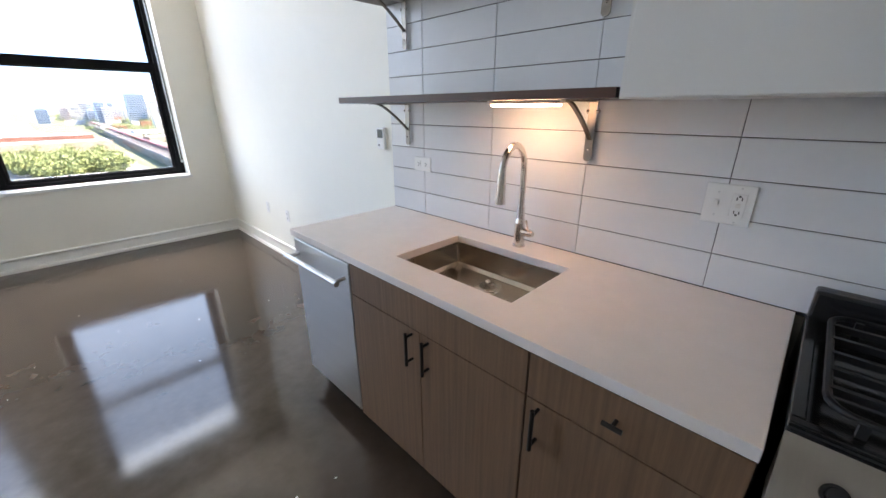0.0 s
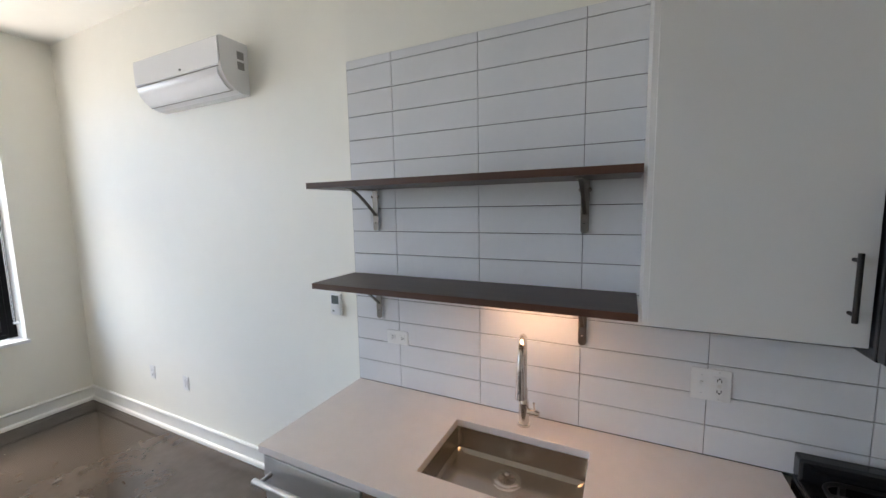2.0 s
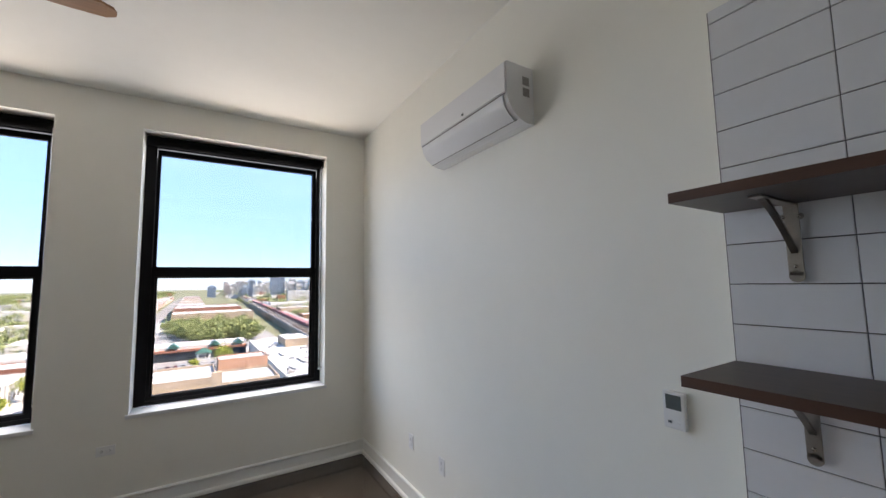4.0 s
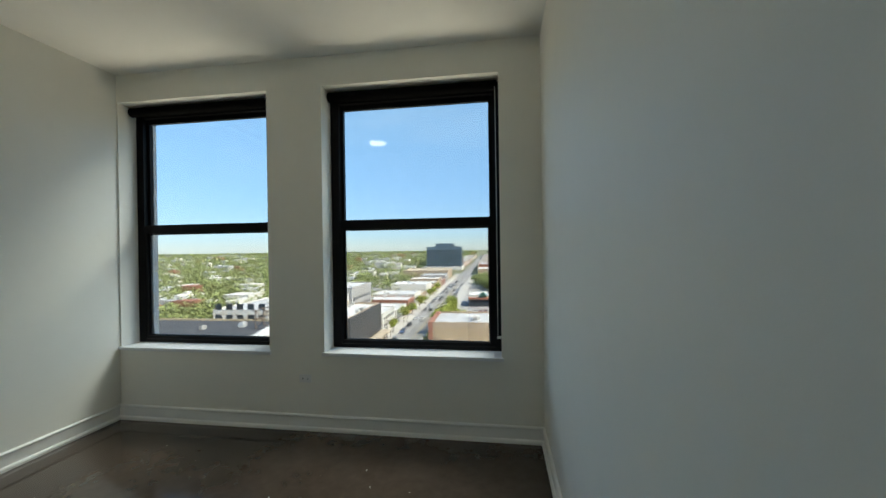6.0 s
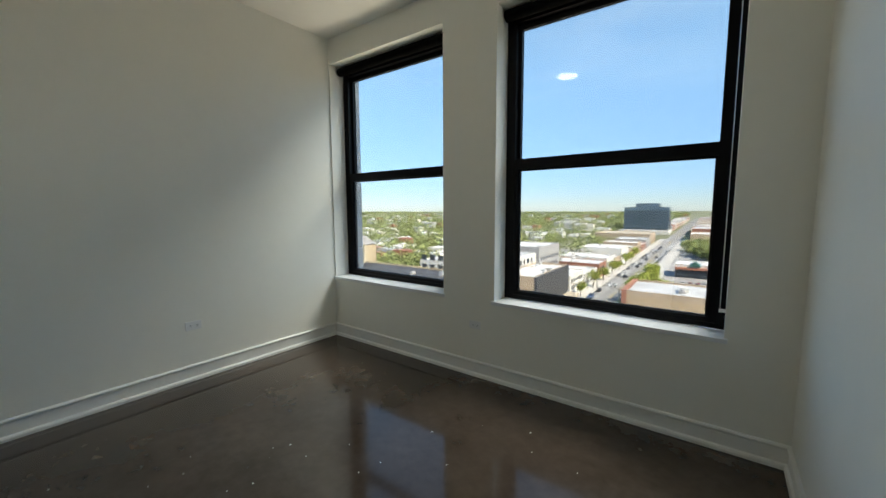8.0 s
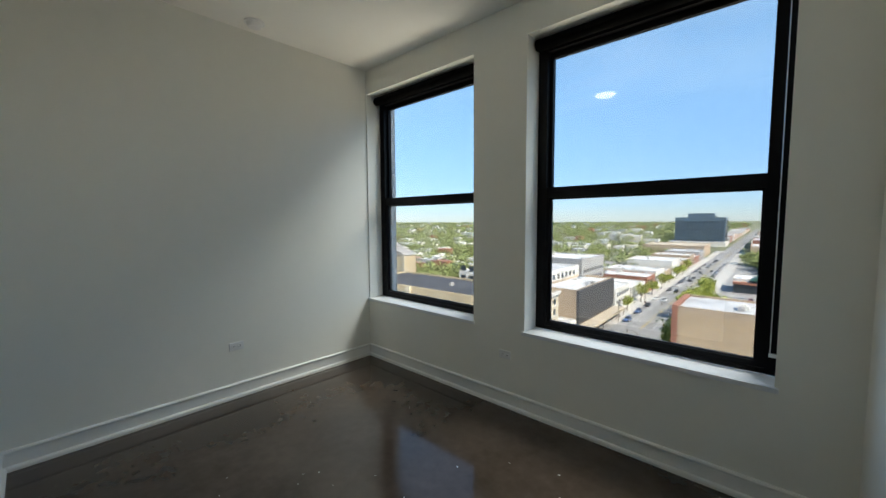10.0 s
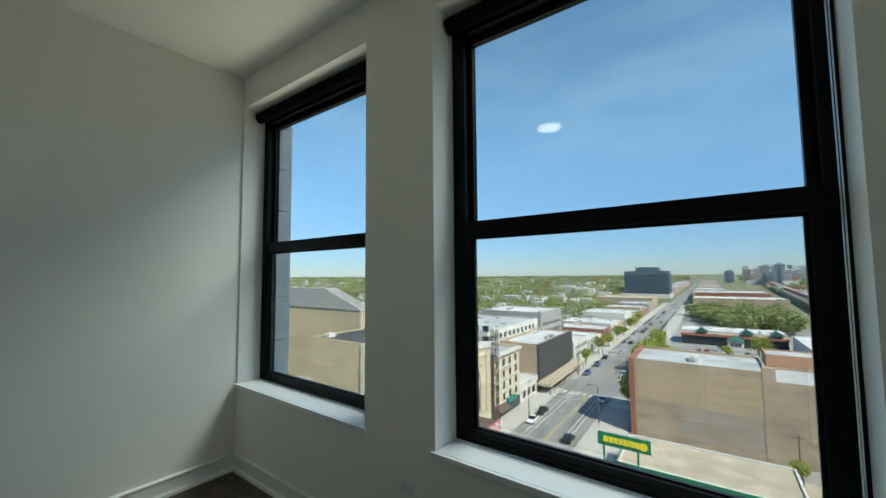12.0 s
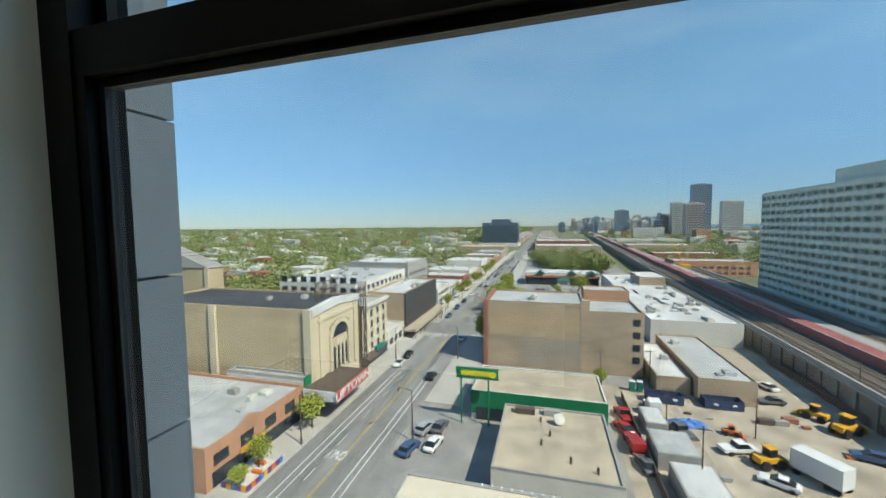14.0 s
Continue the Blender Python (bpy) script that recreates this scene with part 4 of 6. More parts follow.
def building(label, x0, x1, y0, y1, z1, wall, roof, category="building", name="building", parapet=0.6, rows=(), group="", coping=None, clutter=0):
    """A flat-roofed building: wall, roof, parapet, and its windows by rows of (face, first, step, count, z, storeys, storey height, width, height)."""
    b = thing(name, label, category, ((x0 + x1) / 2, (y0 + y1) / 2, G), group)
    part("wall", B(x0, x1, y0, y1, G, z1), wall, b)
    part("roof", B(x0 + 0.25, x1 - 0.25, y0 + 0.25, y1 - 0.25, z1, z1 + 0.08), roof, b)
    if parapet:
        bm = B(x0, x1, y0, y0 + 0.3, z1, z1 + parapet)
        box(bm, x0, x1, y1 - 0.3, y1, z1, z1 + parapet)
        box(bm, x0, x0 + 0.3, y0 + 0.3, y1 - 0.3, z1, z1 + parapet)
        box(bm, x1 - 0.3, x1, y0 + 0.3, y1 - 0.3, z1, z1 + parapet)
        part("parapet", bm, coping or wall, b)
    for face, first, step, count, z, storeys, sh, w, h in rows:
        for i in range(count):
            for k in range(storeys):
                ob = new("window", pane_mesh(w, h, WIN))
                ob.parent = b
                u, zz = first + step * i, z + sh * k
                p = {"S": (u, y0, zz), "E": (x1, u, zz), "W": (x0, u, zz)}[face]
                ob.location = Vector(p) - ORIGIN[b]
                if face != "S":
                    ob.rotation_euler = (0, 0, math.pi / 2)
    rnd = random.Random(int(abs(x0 * 13 + y0 * 7)))
    for k in range(clutter):
        u, v = rnd.uniform(x0 + 1.5, x1 - 1.5), rnd.uniform(y0 + 1.5, y1 - 1.5)
        a, c, h = rnd.uniform(0.4, 1.1), rnd.uniform(0.4, 1.3), rnd.uniform(0.4, 1.1)
        bm = B(u - a, u + a, v - c, v + c, z1 + 0.08, z1 + 0.08 + h)
        rod(bm, (u, v, z1 + h), (u, v, z1 + h + 0.25), a * 0.6, 10)
        part("roof_unit", bm, rnd.choice((GREYW, PALE, GROOF)), b, "grey rooftop vent unit")
    return b


def mark(b, name, bm, material, label=""):
    return part(name, bm, material, b, label)


# left of the avenue
b = building("low orange brick shops with large upper windows and grey roof", -80, -50, 39, 60.6, -29.3, ORANGEB, GROOF, parapet=0.7,
             rows=(("E", 41.6, 0, 1, -31.0, 1, 3, 2.6, 1.6), ("E", 46.5, 0, 1, -31.0, 1, 3, 2.6, 1.8), ("E", 51.6, 0, 1, -31.0, 1, 3, 2.6, 1.8), ("E", 56.6, 0, 1, -31.0, 1, 3, 2.6, 1.8)), clutter=5)
mark(b, "gable", prism(bmesh.new(), [(44.6, -28.6), (47.2, -27.5), (49.8, -28.6)], "x", -50.3, -49.95), ORANGEB)
mark(b, "shopfront", B(-50.1, -49.9, 40, 60, G + 0.3, -32.6), WIN, "dark shop windows")
mark(b, "shop_sign", B(-50.2, -49.8, 45, 50, -32.9, -32.2), MACHINE, "yellow shop sign")
b = building("narrow green-painted building beside the theatre", -68, -50, 60.8, 63.2, -28.0, PALE, GROOF, rows=(("E", 62, 0, 1, -31, 1, 3, 1.8, 1.6),), coping=GREYW)
mark(b, "green_band", B(-50.0, -49.75, 60.8, 63.2, -29.2, -27.3), GREENP, "green painted band")
b = building("cream terracotta theatre with arched window and black roof", -94, -50, 63.4, 82, -15.4, TANY, BROOF, "theatre", "theatre", parapet=0.5, clutter=3)
mark(b, "front", B(-50, -49.6, 63.4, 82, G, -14.8), CREAM, "cream terracotta street front")
bm = prism(bmesh.new(), [(63.2, -14.9), (72.7, -14.0), (82.2, -14.9), (82.2, -16.3), (72.7, -15.5), (63.2, -16.3)], "x", -50.6, -49.3)
mark(b, "coping", bm, WROOF, "white wrapped parapet")
bm = bmesh.new()
arch = [(70.0, -29.5)] + [(73.2 - 3.2 * math.cos(math.pi * k / 12), -22.6 + 3.0 * math.sin(math.pi * k / 12)) for k in range(13)] + [(76.4, -29.5)]
ring = [(69.0, -30.0)] + [(73.2 - 4.2 * math.cos(math.pi * k / 12), -22.6 + 4.0 * math.sin(math.pi * k / 12)) for k in range(13)] + [(77.4, -30.0)]
for (a, c), (d, e) in zip(list(zip(arch, arch[1:])), list(zip(ring, ring[1:]))):
    vs = [bm.verts.new((x, q[0], q[1])) for x in (-49.6, -49.1) for q in (a, c, e, d)]
    for f in ((0, 1, 2, 3), (4, 5, 6, 7), (0, 1, 5, 4), (2, 3, 7, 6)):
        bm.faces.new([vs[i] for i in f])
mark(b, "arch_surround", bm, CREAM)
mark(b, "arch_window", prism(bmesh.new(), arch, "x", -49.62, -49.55), WIN, "dark tall arched window")
for y in (71.6, 73.2, 74.8):
    bm = bmesh.new()
    rod(bm, (-49.35, y, -29.5), (-49.35, y, -23.4), 0.25, 10)
    box(bm, -49.6, -49.2, y - 0.45, y + 0.45, -23.4, -22.6)
    mark(b, "column", bm, CREAM)
mark(b, "tracery", B(-49.6, -49.3, 70.3, 76.1, -24.6, -23.6), CREAM)
for y in (66.2, 80.2):
    mark(b, "pilaster", B(-49.6, -49.25, y - 0.7, y + 0.7, G + 4.5, -16.6), CREAM)
mark(b, "frieze", B(-49.6, -49.3, 65, 81.4, -17.8, -17.2), CREAM)
for k in range(9):
    y = 69.4 + 0.95 * k
    mark(b, "arch_block", B(-49.35, -48.95, y - 0.25, y + 0.25, -18.9 - 0.12 * abs(k - 4) ** 1.6, -18.3 - 0.12 * abs(k - 4) ** 1.6), CREAM)
for y in (70.8, 72.4, 74.0, 75.6):
    mark(b, "lancet_head", prism(bmesh.new(), [(y - 0.5, -23.6), (y, -22.4), (y + 0.5, -23.6)], "x", -49.55, -49.25), CREAM)
bm = bmesh.new()
for i in range(22):
    for k in range(11):
        x, z = -76 + i * 0.98 + 4, -28.0 + k * 0.98 + (0.49 if i % 2 else 0)
        box(bm, x - 0.2, x + 0.2, 63.33, 63.4, z - 0.2, z + 0.2)
tagged(mark(b, "brick_diaper", bm, DIAPER, "raised pale brick pattern"), kind="stuff")
for x in (-73.5, -50.4):
    mark(b, "pier", B(x - 0.8, x + 0.8, 62.8, 63.4, G, -14.9), CREAM)
# marquee
m = thing("marquee", "theatre marquee with red sign and white front", "marquee", (-46, 65, -31), )
part("canopy", B(-49.6, -42.6, 60.0, 72.4, -30.8, -29.3), STEELB, m)
part("front_panel", B(-49.6, -42.5, 59.8, 60.0, -31.0, -29.1), WROOF, m, "white front panel")
part("sign_panel", B(-42.6, -42.4, 59.8, 72.6, -31.1, -29.0), mat("red_sign", (0.42, 0.09, 0.09), 0.6, var=0.2, scale=1), m, "red sign panel")
tx = bpy.data.curves.new("lettering", "FONT")
tx.body, tx.size, tx.extrude, tx.align_x, tx.align_y = "UPTOWN", 2.3, 0.05, "CENTER", "CENTER"
tx.materials.append(PAINT)
lt = new("lettering", tx)
lt.parent = m
lt.matrix_local = Matrix.Translation(Vector((-42.3, 66.2, -30.05)) - ORIGIN[m]) @ Euler((math.pi / 2, 0, math.pi / 2)).to_matrix().to_4x4()
lt.scale = (1.35, 1, 1)
# auditorium and stage house behind
b = building("tan brick stage house with a patterned wall and pale hipped roof", -172, -97, 84.5, 89.5, -10.2, TANY, GROOF, "theatre", "stage_house", parapet=0.0)
mark(b, "vault", prism(bmesh.new(), [(-172.3, -10.0), (-160, -3.4), (-116, -3.0), (-96.7, -10.0)], "y", 84.2, 89.8), GREYW, "grey roof with a steep slate slope")
bm = bmesh.new()
for k in range(9):
    u = k / 9
    box(bm, -116 + 19.3 * u - 0.08, -116 + 19.3 * u + 0.08, 84.1, 89.9, -2.95 - 7 * u, -2.85 - 7 * u)
tagged(mark(b, "slate_course", bm, STEELB, "dark slate courses"), kind="stuff")
bm = bmesh.new()
for i in range(22):
    for k in range(7):
        x, z = -138 + i * 1.0, -20 + k + (0.5 if i % 2 else 0)
        box(bm, x - 0.18, x + 0.18, 84.42, 84.5, z - 0.18, z + 0.18)
tagged(mark(b, "brick_diaper", bm, DIAPER, "raised pale brick pattern"), kind="stuff")
mark(b, "corner_pier", B(-98, -96.8, 83.9, 84.5, G, -10.0), CREAM)
building("low tan brick annex of the theatre", -112, -80.5, 42, 60.2, -28.6, TAN, GROOF, rows=(), clutter=6)
# steel sign tower
t = thing("sign_tower", "rusty steel lattice sign tower on the theatre", "tower", (-49, 82.6, -30))
for dx in (0, 1.3):
    for dy in (0, 1.1):
        part("post", rod(bmesh.new(), (-49.4 + dx, 82.2 + dy, G), (-49.4 + dx, 82.2 + dy, -12.0), 0.14, 6), STEELB, t)
bm = bmesh.new()
for k in range(12):
    z = -30.5 + 1.5 * k
    box(bm, -49.5, -48.0, 82.1, 82.25, z, z + 0.15)
    box(bm, -49.5, -48.0, 83.2, 83.35, z, z + 0.15)
    rod(bm, (-49.4, 82.2, z), (-48.1, 82.2, z + 1.5), 0.07, 5)
tagged(part("lattice", bm, STEELB, t), kind="stuff")
bm = bmesh.new()
for y in (81, 84, 87):
    rod(bm, (-55, y - 8, -15.3), (-55, y - 8, -11.2), 0.14, 6)
    rod(bm, (-55, y - 8, -11.2), (-52, y - 8, -15.3), 0.12, 6)
for z in (-11.3, -13.2):
    rod(bm, (-55, 72.5, z), (-55, 82.5, z), 0.14, 6)
rod(bm, (-55, 73, -15.2), (-55, 79, -11.3), 0.1, 6)
rod(bm, (-55, 79, -15.2), (-55, 82.5, -11.3), 0.1, 6)
part("roof_frame", bm, STEELB, t)
b = building("four-storey cream stone apartment house", -71, -50, 84.2, 100, -19.6, CREAM, GROOF, parapet=0.9,
         rows=(("E", 86.4, 3.7, 4, -30.2, 4, 2.9, 1.2, 1.7),), clutter=3)
for k in range(4):
    mark(b, "string_course", B(-50, -49.75, 84.2, 100, -31.5 + 2.9 * k, -31.25 + 2.9 * k), PALE)
    for i in range(4):
        mark(b, "sill", B(-50, -49.7, 85.6 + 3.7 * i, 87.2 + 3.7 * i, -31.2 + 2.9 * k, -31.08 + 2.9 * k), PALE)
mark(b, "cornice", B(-50, -49.3, 84.0, 100.2, -19.5, -18.7), PALE, "projecting stone cornice")
mark(b, "shopfront", B(-50, -49.85, 84.6, 99.6, G + 0.2, -32.0), WIN, "dark shop windows")
mark(b, "shop_sign", B(-49.9, -49.0, 91, 96, -32.0, -31.0), TEAL, "teal shop sign")
mark(b, "awning", prism(bmesh.new(), [(-50, -31.6), (-48.2, -32.6), (-48.2, -32.8), (-50, -32.4)], "y", 85, 90.6), STEELB, "dark sloping awning")
building("low white shop beside the apartments", -72, -50, 100.4, 113.6, -30.4, PALE, WROOF, rows=(("E", 103, 3.5, 3, -33, 1, 3, 2.2, 2),))
b = building("tall brown brick block wrapped in dark scaffold netting", -63, -50.2, 114, 149, -21.4, TAN, WROOF, parapet=0.8, clutter=6)
mark(b, "netting", B(-50.2, -49.4, 114, 149, -31.2, -20.8), NET, "dark scaffold netting")
for k in range(9):
    mark(b, "scaffold_rail", B(-49.4, -49.32, 114, 149, -30.6 + k * 1.1, -30.54 + k * 1.1), STEELB)
mark(b, "pavement_canopy", B(-49.4, -45.4, 112, 150, -32.6, -31.8), TROOF, "wooden canopy over the pavement")
for k in range(9):
    mark(b, "canopy_post", B(-45.8, -45.6, 112.5 + k * 4.6, 112.7 + k * 4.6, G, -32.6), STEELB)
building("white-topped block with a row of roof-storey windows", -91, -63.2, 106, 149, -17.2, PALE, GROOF, parapet=0.5,
         rows=(("S", -89.0, 3.6, 8, -19.2, 2, 3.4, 2.1, 1.8), ("E", 108, 3.6, 11, -19.2, 1, 3.4, 1.8, 1.7)), clutter=12)
building("grey and white apartment block", -96, -66, 160, 188, -16.2, GREYW, WROOF, rows=(("E", 163, 3.6, 7, -31, 4, 3.3, 1.8, 1.6), ("S", -93, 4, 7, -31, 4, 3.3, 1.8, 1.6)), clutter=5)
building("white low commercial building", -70, -50, 153, 174, -26.5, PALE, WROOF, rows=(("E", 156, 3.6, 5, -31.5, 2, 3, 1.8, 1.5),), clutter=3)
building("white shop with pale front", -72, -50, 176, 200, -29, PALE, WROOF, clutter=2, rows=(("E", 179, 3.8, 5, -33, 1, 3, 2.2, 1.8),))

# right of the avenue
b = building("large tan brick building with grey roof", -20.8, 3.6, 96, 113, -18.6, TAN, GROOF, parapet=0.6, coping=TAN, clutter=2)
mark(b, "brick_patch", B(-19.6, 3.4, 95.985, 96, -26.9, -19.4), LIGHTB, "paler orange-tan brick area")
mark(b, "brick_patch", B(-11.7, 3.5, 95.985, 96, -34, -26.95), GREYB, "greyer brick area")
mark(b, "corner_pier", B(-21.1, -20.0, 95.8, 113, G, -17.9), REDB, "red brick corner")
b = building("lower wing of the tan brick building with a column of windows", 3.602, 16.6, 96, 111, -20.2, TAN, GROOF, parapet=0.6,
             rows=(("S", 15.0, 0, 1, -31.0, 4, 3.0, 1.6, 1.6),))
mark(b, "chimney_pier", B(2.6, 4.6, 95.93, 97.2, G, -17.2), TAN)
building("orange-brown brick penthouse with pale pipes", 4.6, 16.2, 111.2, 119, -17.4, ORANGEB, GROOF, rows=(), parapet=0.4)
b = building("tyre shop with bright green wall and tan roof", -18.9, 4.8, 68.2, 80.8, -29.8, PALE, TROOF, "shop", "tyre_shop", parapet=0.35, coping=PALE, clutter=0)
mark(b, "green_wall", B(-19.0, 4.9, 68.0, 68.2, G + 1.2, -29.5), GREENP, "bright green painted wall")
mark(b, "green_side", B(-19.1, -18.9, 68.0, 75, -32, -29.5), GREENP)
mark(b, "shop_door", B(-18, -10.5, 67.9, 68.0, G + 0.05, -32.6), WIN, "dark shop entrance")
s = thing("pole_sign", "green roadside sign with yellow marks on poles", "sign", (-17.4, 66, G))
part("board", B(-21.3, -13.6, 65.8, 66.2, -26.4, -24.4), GREENP, s)
for x in (-20.4, -15.4):
    part("pole", rod(bmesh.new(), (x, 66.0, G), (x, 66.0, -26.4), 0.16, 10), GREENP, s)
SIGNY = mat("yellow_sign_marks", (0.75, 0.62, 0.04), 0.5, var=0.05)
for x0, x1 in ((-22.4, -21.7), (-21.6, -20.9), (-20.8, -20.2), (-20.1, -19.6), (-19.5, -18.9), (-18.8, -18.5), (-18.4, -17.8), (-17.7, -17.2)):
    part("mark", B(x0 + 2, x1 + 2, 65.72, 65.8, -25.8, -24.9), SIGNY, s, "yellow bar")
bm = bmesh.new()
bmesh.ops.create_cone(bm, cap_ends=True, segments=24, radius1=0.62, radius2=0.62, depth=0.06, matrix=Matrix.Translation((-14.6, 65.75, -25.4)) @ Euler((math.pi / 2, 0, 0)).to_matrix().to_4x4())
part("emblem", bm, SIGNY, s, "yellow round emblem")
b = building("low building with tan gravel roof and pale parapet", -12.3, 3.8, 47, 65, -30.2, PALE, TROOF, parapet=0.35, coping=GREYW)
for u, v, a in ((-8.8, 62.9, 1.6), (-4.4, 63.2, 1.3)):
    mark(b, "roof_unit", B(u - a, u + a, v - 0.6, v + 0.6, -30.2, -29.2), GREYW if a < 1.5 else STEELB)
bm = bmesh.new()
bmesh.ops.create_uvsphere(bm, u_segments=16, v_segments=8, radius=0.9, matrix=Matrix.Translation((-3.4, 60.2, -29.2)) @ Euler((0.9, 0.3, 0)).to_matrix().to_4x4() @ Matrix.Diagonal((1, 1, 0.25, 1)))
mark(b, "satellite_dish", bm, PALE)
for u, v in ((-4.8, 56.6), (-6.0, 54.0), (-2.2, 50.6), (1.0, 49.2), (-6.2, 60.4)):
    mark(b, "vent_pipe", rod(bmesh.new(), (u, v, -30.2), (u, v, -29.2), 0.16, 8), STEELB)
b = building("near low building with a smooth cream roof", -20.4, 9, 8, 38.6, -26.6, PALE, CREAMROOF, parapet=0.0)
for k in range(20):
    bm = bmesh.new()
    bmesh.ops.create_uvsphere(bm, u_segments=8, v_segments=6, radius=0.13, matrix=Matrix.Translation((-12 + k * 1.05, 38.5, -26.35)))
    mark(b, "bulb", bm, PAINT)
mark(b, "roof_edge", B(-20.4, 9, 38.2, 38.7, -26.7, -26.4), GREYW)
b = building("white membrane-roofed long store", 25, 49, 125, 232, -28.2, PALE, WROOF, parapet=0.5, clutter=46)
p = mark(b, "penthouse", B(37, 48, 196, 216, -28.1, -24.4), TAN, "tan brick rooftop block")
part("penthouse_roof", B(37.2, 47.8, 196.2, 215.8, -24.4, -24.2), WROOF, p)
for x, y, l in ((29, 140, 7), (35, 152, 9), (31, 171, 8), (43, 166, 10)):
    mark(b, "duct", B(x, x + 0.6, y, y + l, -28.1, -27.5, bevel=0.05), GREYW, "grey rooftop duct")
building("grey-roofed workshop with tan walls", 24.3, 34.6, 85.6, 117, -30.3, TAN, GROOF, parapet=0.4, clutter=3)
building("low white-roofed shed beside the workshop", 17.4, 23.8, 88, 112, -31.4, TAN, WROOF, parapet=0.3, clutter=1)
b = building("strip of shops with green gabled roofs", -18, 24, 234, 252, -28.6, PALE, WROOF, parapet=0.5, clutter=5)
# dark band imitates the shadow under the canopy
mark(b, "arcade", B(-17.5, 23.5, 231.6, 234, G + 0.1, -30.6), WIN, "shopfronts with shade put into their dark colour")
mark(b, "canopy", B(-18, 24, 230.8, 234, -30.6, -29.6), REDB, "dull red canopy band")
for x in (-9, 9, 20):
    mark(b, "gable_roof", prism(bmesh.new(), [(x - 2.6, -28.5), (x, -26.4), (x + 2.6, -28.5)], "y", 230.6, 238), GREENROOF, "dark green gabled roof")
for x, y in ((-17, 172), (4, 226)):
    b = building("small corner kiosk with green hipped roof", x - 3, x + 3, y - 3, y + 3, -31, PALE, GREENROOF, parapet=0, rows=(("S", x - 1.5, 1.5, 3, -32.6, 1, 3, 1, 1.6),))
    bm = bmesh.new()
    bmesh.ops.create_cone(bm, cap_ends=True, segments=4, radius1=5, radius2=0.6, depth=2.2, matrix=Matrix.Translation((x, y, -29.9)) @ Euler((0, 0, math.pi / 4)).to_matrix().to_4x4())
    mark(b, "hipped_roof", bm, GREENROOF)
building("long tan brick warehouse", -18, 52, 440, 480, -24, TAN, WROOF, rows=(("W", 444, 5, 7, -31, 2, 4, 2, 2),), clutter=8)
building("red brick warehouse beyond", -18, 45, 490, 560, -21, REDB, GROOF, clutter=6)
b = building("dark blue glass office block", -106, -49.5, 608, 646, 2.8, OFFICE, BROOF, "office", "office_block", rows=(("S", -103, 4.2, 13, -27, 6, 4.7, 3.0, 3.2), ("E", 612, 4.2, 8, -27, 6, 4.7, 3.0, 3.2)))
mark(b, "podium", B(-112, -48, 602, 650, G, -29), PALE)
mark(b, "penthouse", B(-92, -62, 615, 638, 2.8, 8.8), OFFICE)
building("tan low block before the office", -105, -52, 430, 480, -25, TAN, TROOF, clutter=6)

# elevated railway
r = thing("rail_viaduct", "elevated railway embankment with tracks and concrete walls", "railway", (58, 200, G), kind="structure")
part("embankment", B(45.4, 76, -60, 1400, G, -29.4), VIADUCT, r)
part("coping", B(45.1, 45.4, -60, 1400, -29.9, -29.3), GREYW, r)
for k in range(34):
    part("pilaster", B(45.0, 45.4, 20 + k * 5.2, 20.9 + k * 5.2, G, -29.9), VIADUCT, r)
part("track_bed", B(46, 75.4, -60, 1400, -29.4, -29.2), BALLAST, r)
for x in (45.4, 75.4):
    part("parapet_wall", B(x, x + 0.6, -60, 1400, -29.4, -28.4), GREYW, r)
bm = bmesh.new()
for k in range(420):
    for x in (48.75, 52.75, 67.25, 71.75):
        box(bm, x - 1.3, x + 1.3, 30 + k * 0.7, 30.25 + k * 0.7, -29.2, -29.1)
tagged(part("sleepers", bm, BARK, r, "dark timber sleepers"), kind="stuff")
for x in (48.0, 49.5, 52.0, 53.5, 66.5, 68.0, 71.0, 72.5):
    part("rail", B(x - 0.06, x + 0.06, -60, 1400, -29.2, -29.0), RAIL, r)
part("barrier", B(55.8, 59.5, -60, 1400, -29.2, -26.9), BARRIER, r, "dark red side of the central works")
for k in range(60):
    part("barrier_post", B(55.7, 55.8, 30 + k * 6, 30.2 + k * 6, -29.2, -26.8), GREYW, r)
part("barrier_rail", B(55.68, 55.8, -60, 1400, -27.0, -26.86), PALE, r)
part("deck", B(59.5, 64.4, -60, 1400, -29.2, -27.4), GREYW, r)
for k in range(16):
    part("mast", rod(bmesh.new(), (46.8, 60 + k * 30, -29.2), (46.8, 60 + k * 30, -23.5), 0.12, 8), STEELB, r)
c = thing("crane", "yellow mobile crane beside the tracks", "crane", (68, 291, -29))
part("body", B(66, 72, 288, 295, -29.2, -27), MACHINE, c)
part("boom", rod(bmesh.new(), (68.5, 291, -27), (60.5, 295, -8), 0.5, 6, 0.3), MACHINE, c)

# tall apartment tower
b = thing("apartment_tower", "long pale apartment tower with bands of dark windows", "tower", (88, 175, G))
HX, HY0, HY1, HZ = 78.0, 126.0, 210.0, 13.6
part("wall", B(HX + 0.6, HX + 22, HY0, HY1, G, HZ), mat("tower_window_band", (0.13, 0.18, 0.17), 0.2, var=0.5, scale=0.3), b, "recessed dark window bands")
part("roof", B(HX + 0.6, HX + 22, HY0, HY1, HZ, HZ + 0.6), HOTEL, b)
part("penthouse", B(HX + 4, HX + 16, 132, 168, HZ + 0.6, HZ + 5.5), HOTEL, b)
for k in range(15):
    z = G + 2.4 + k * 3.2
    part("floor_band", B(HX, HX + 0.7, HY0, HY1, z, z + 1.6), HOTEL, b)
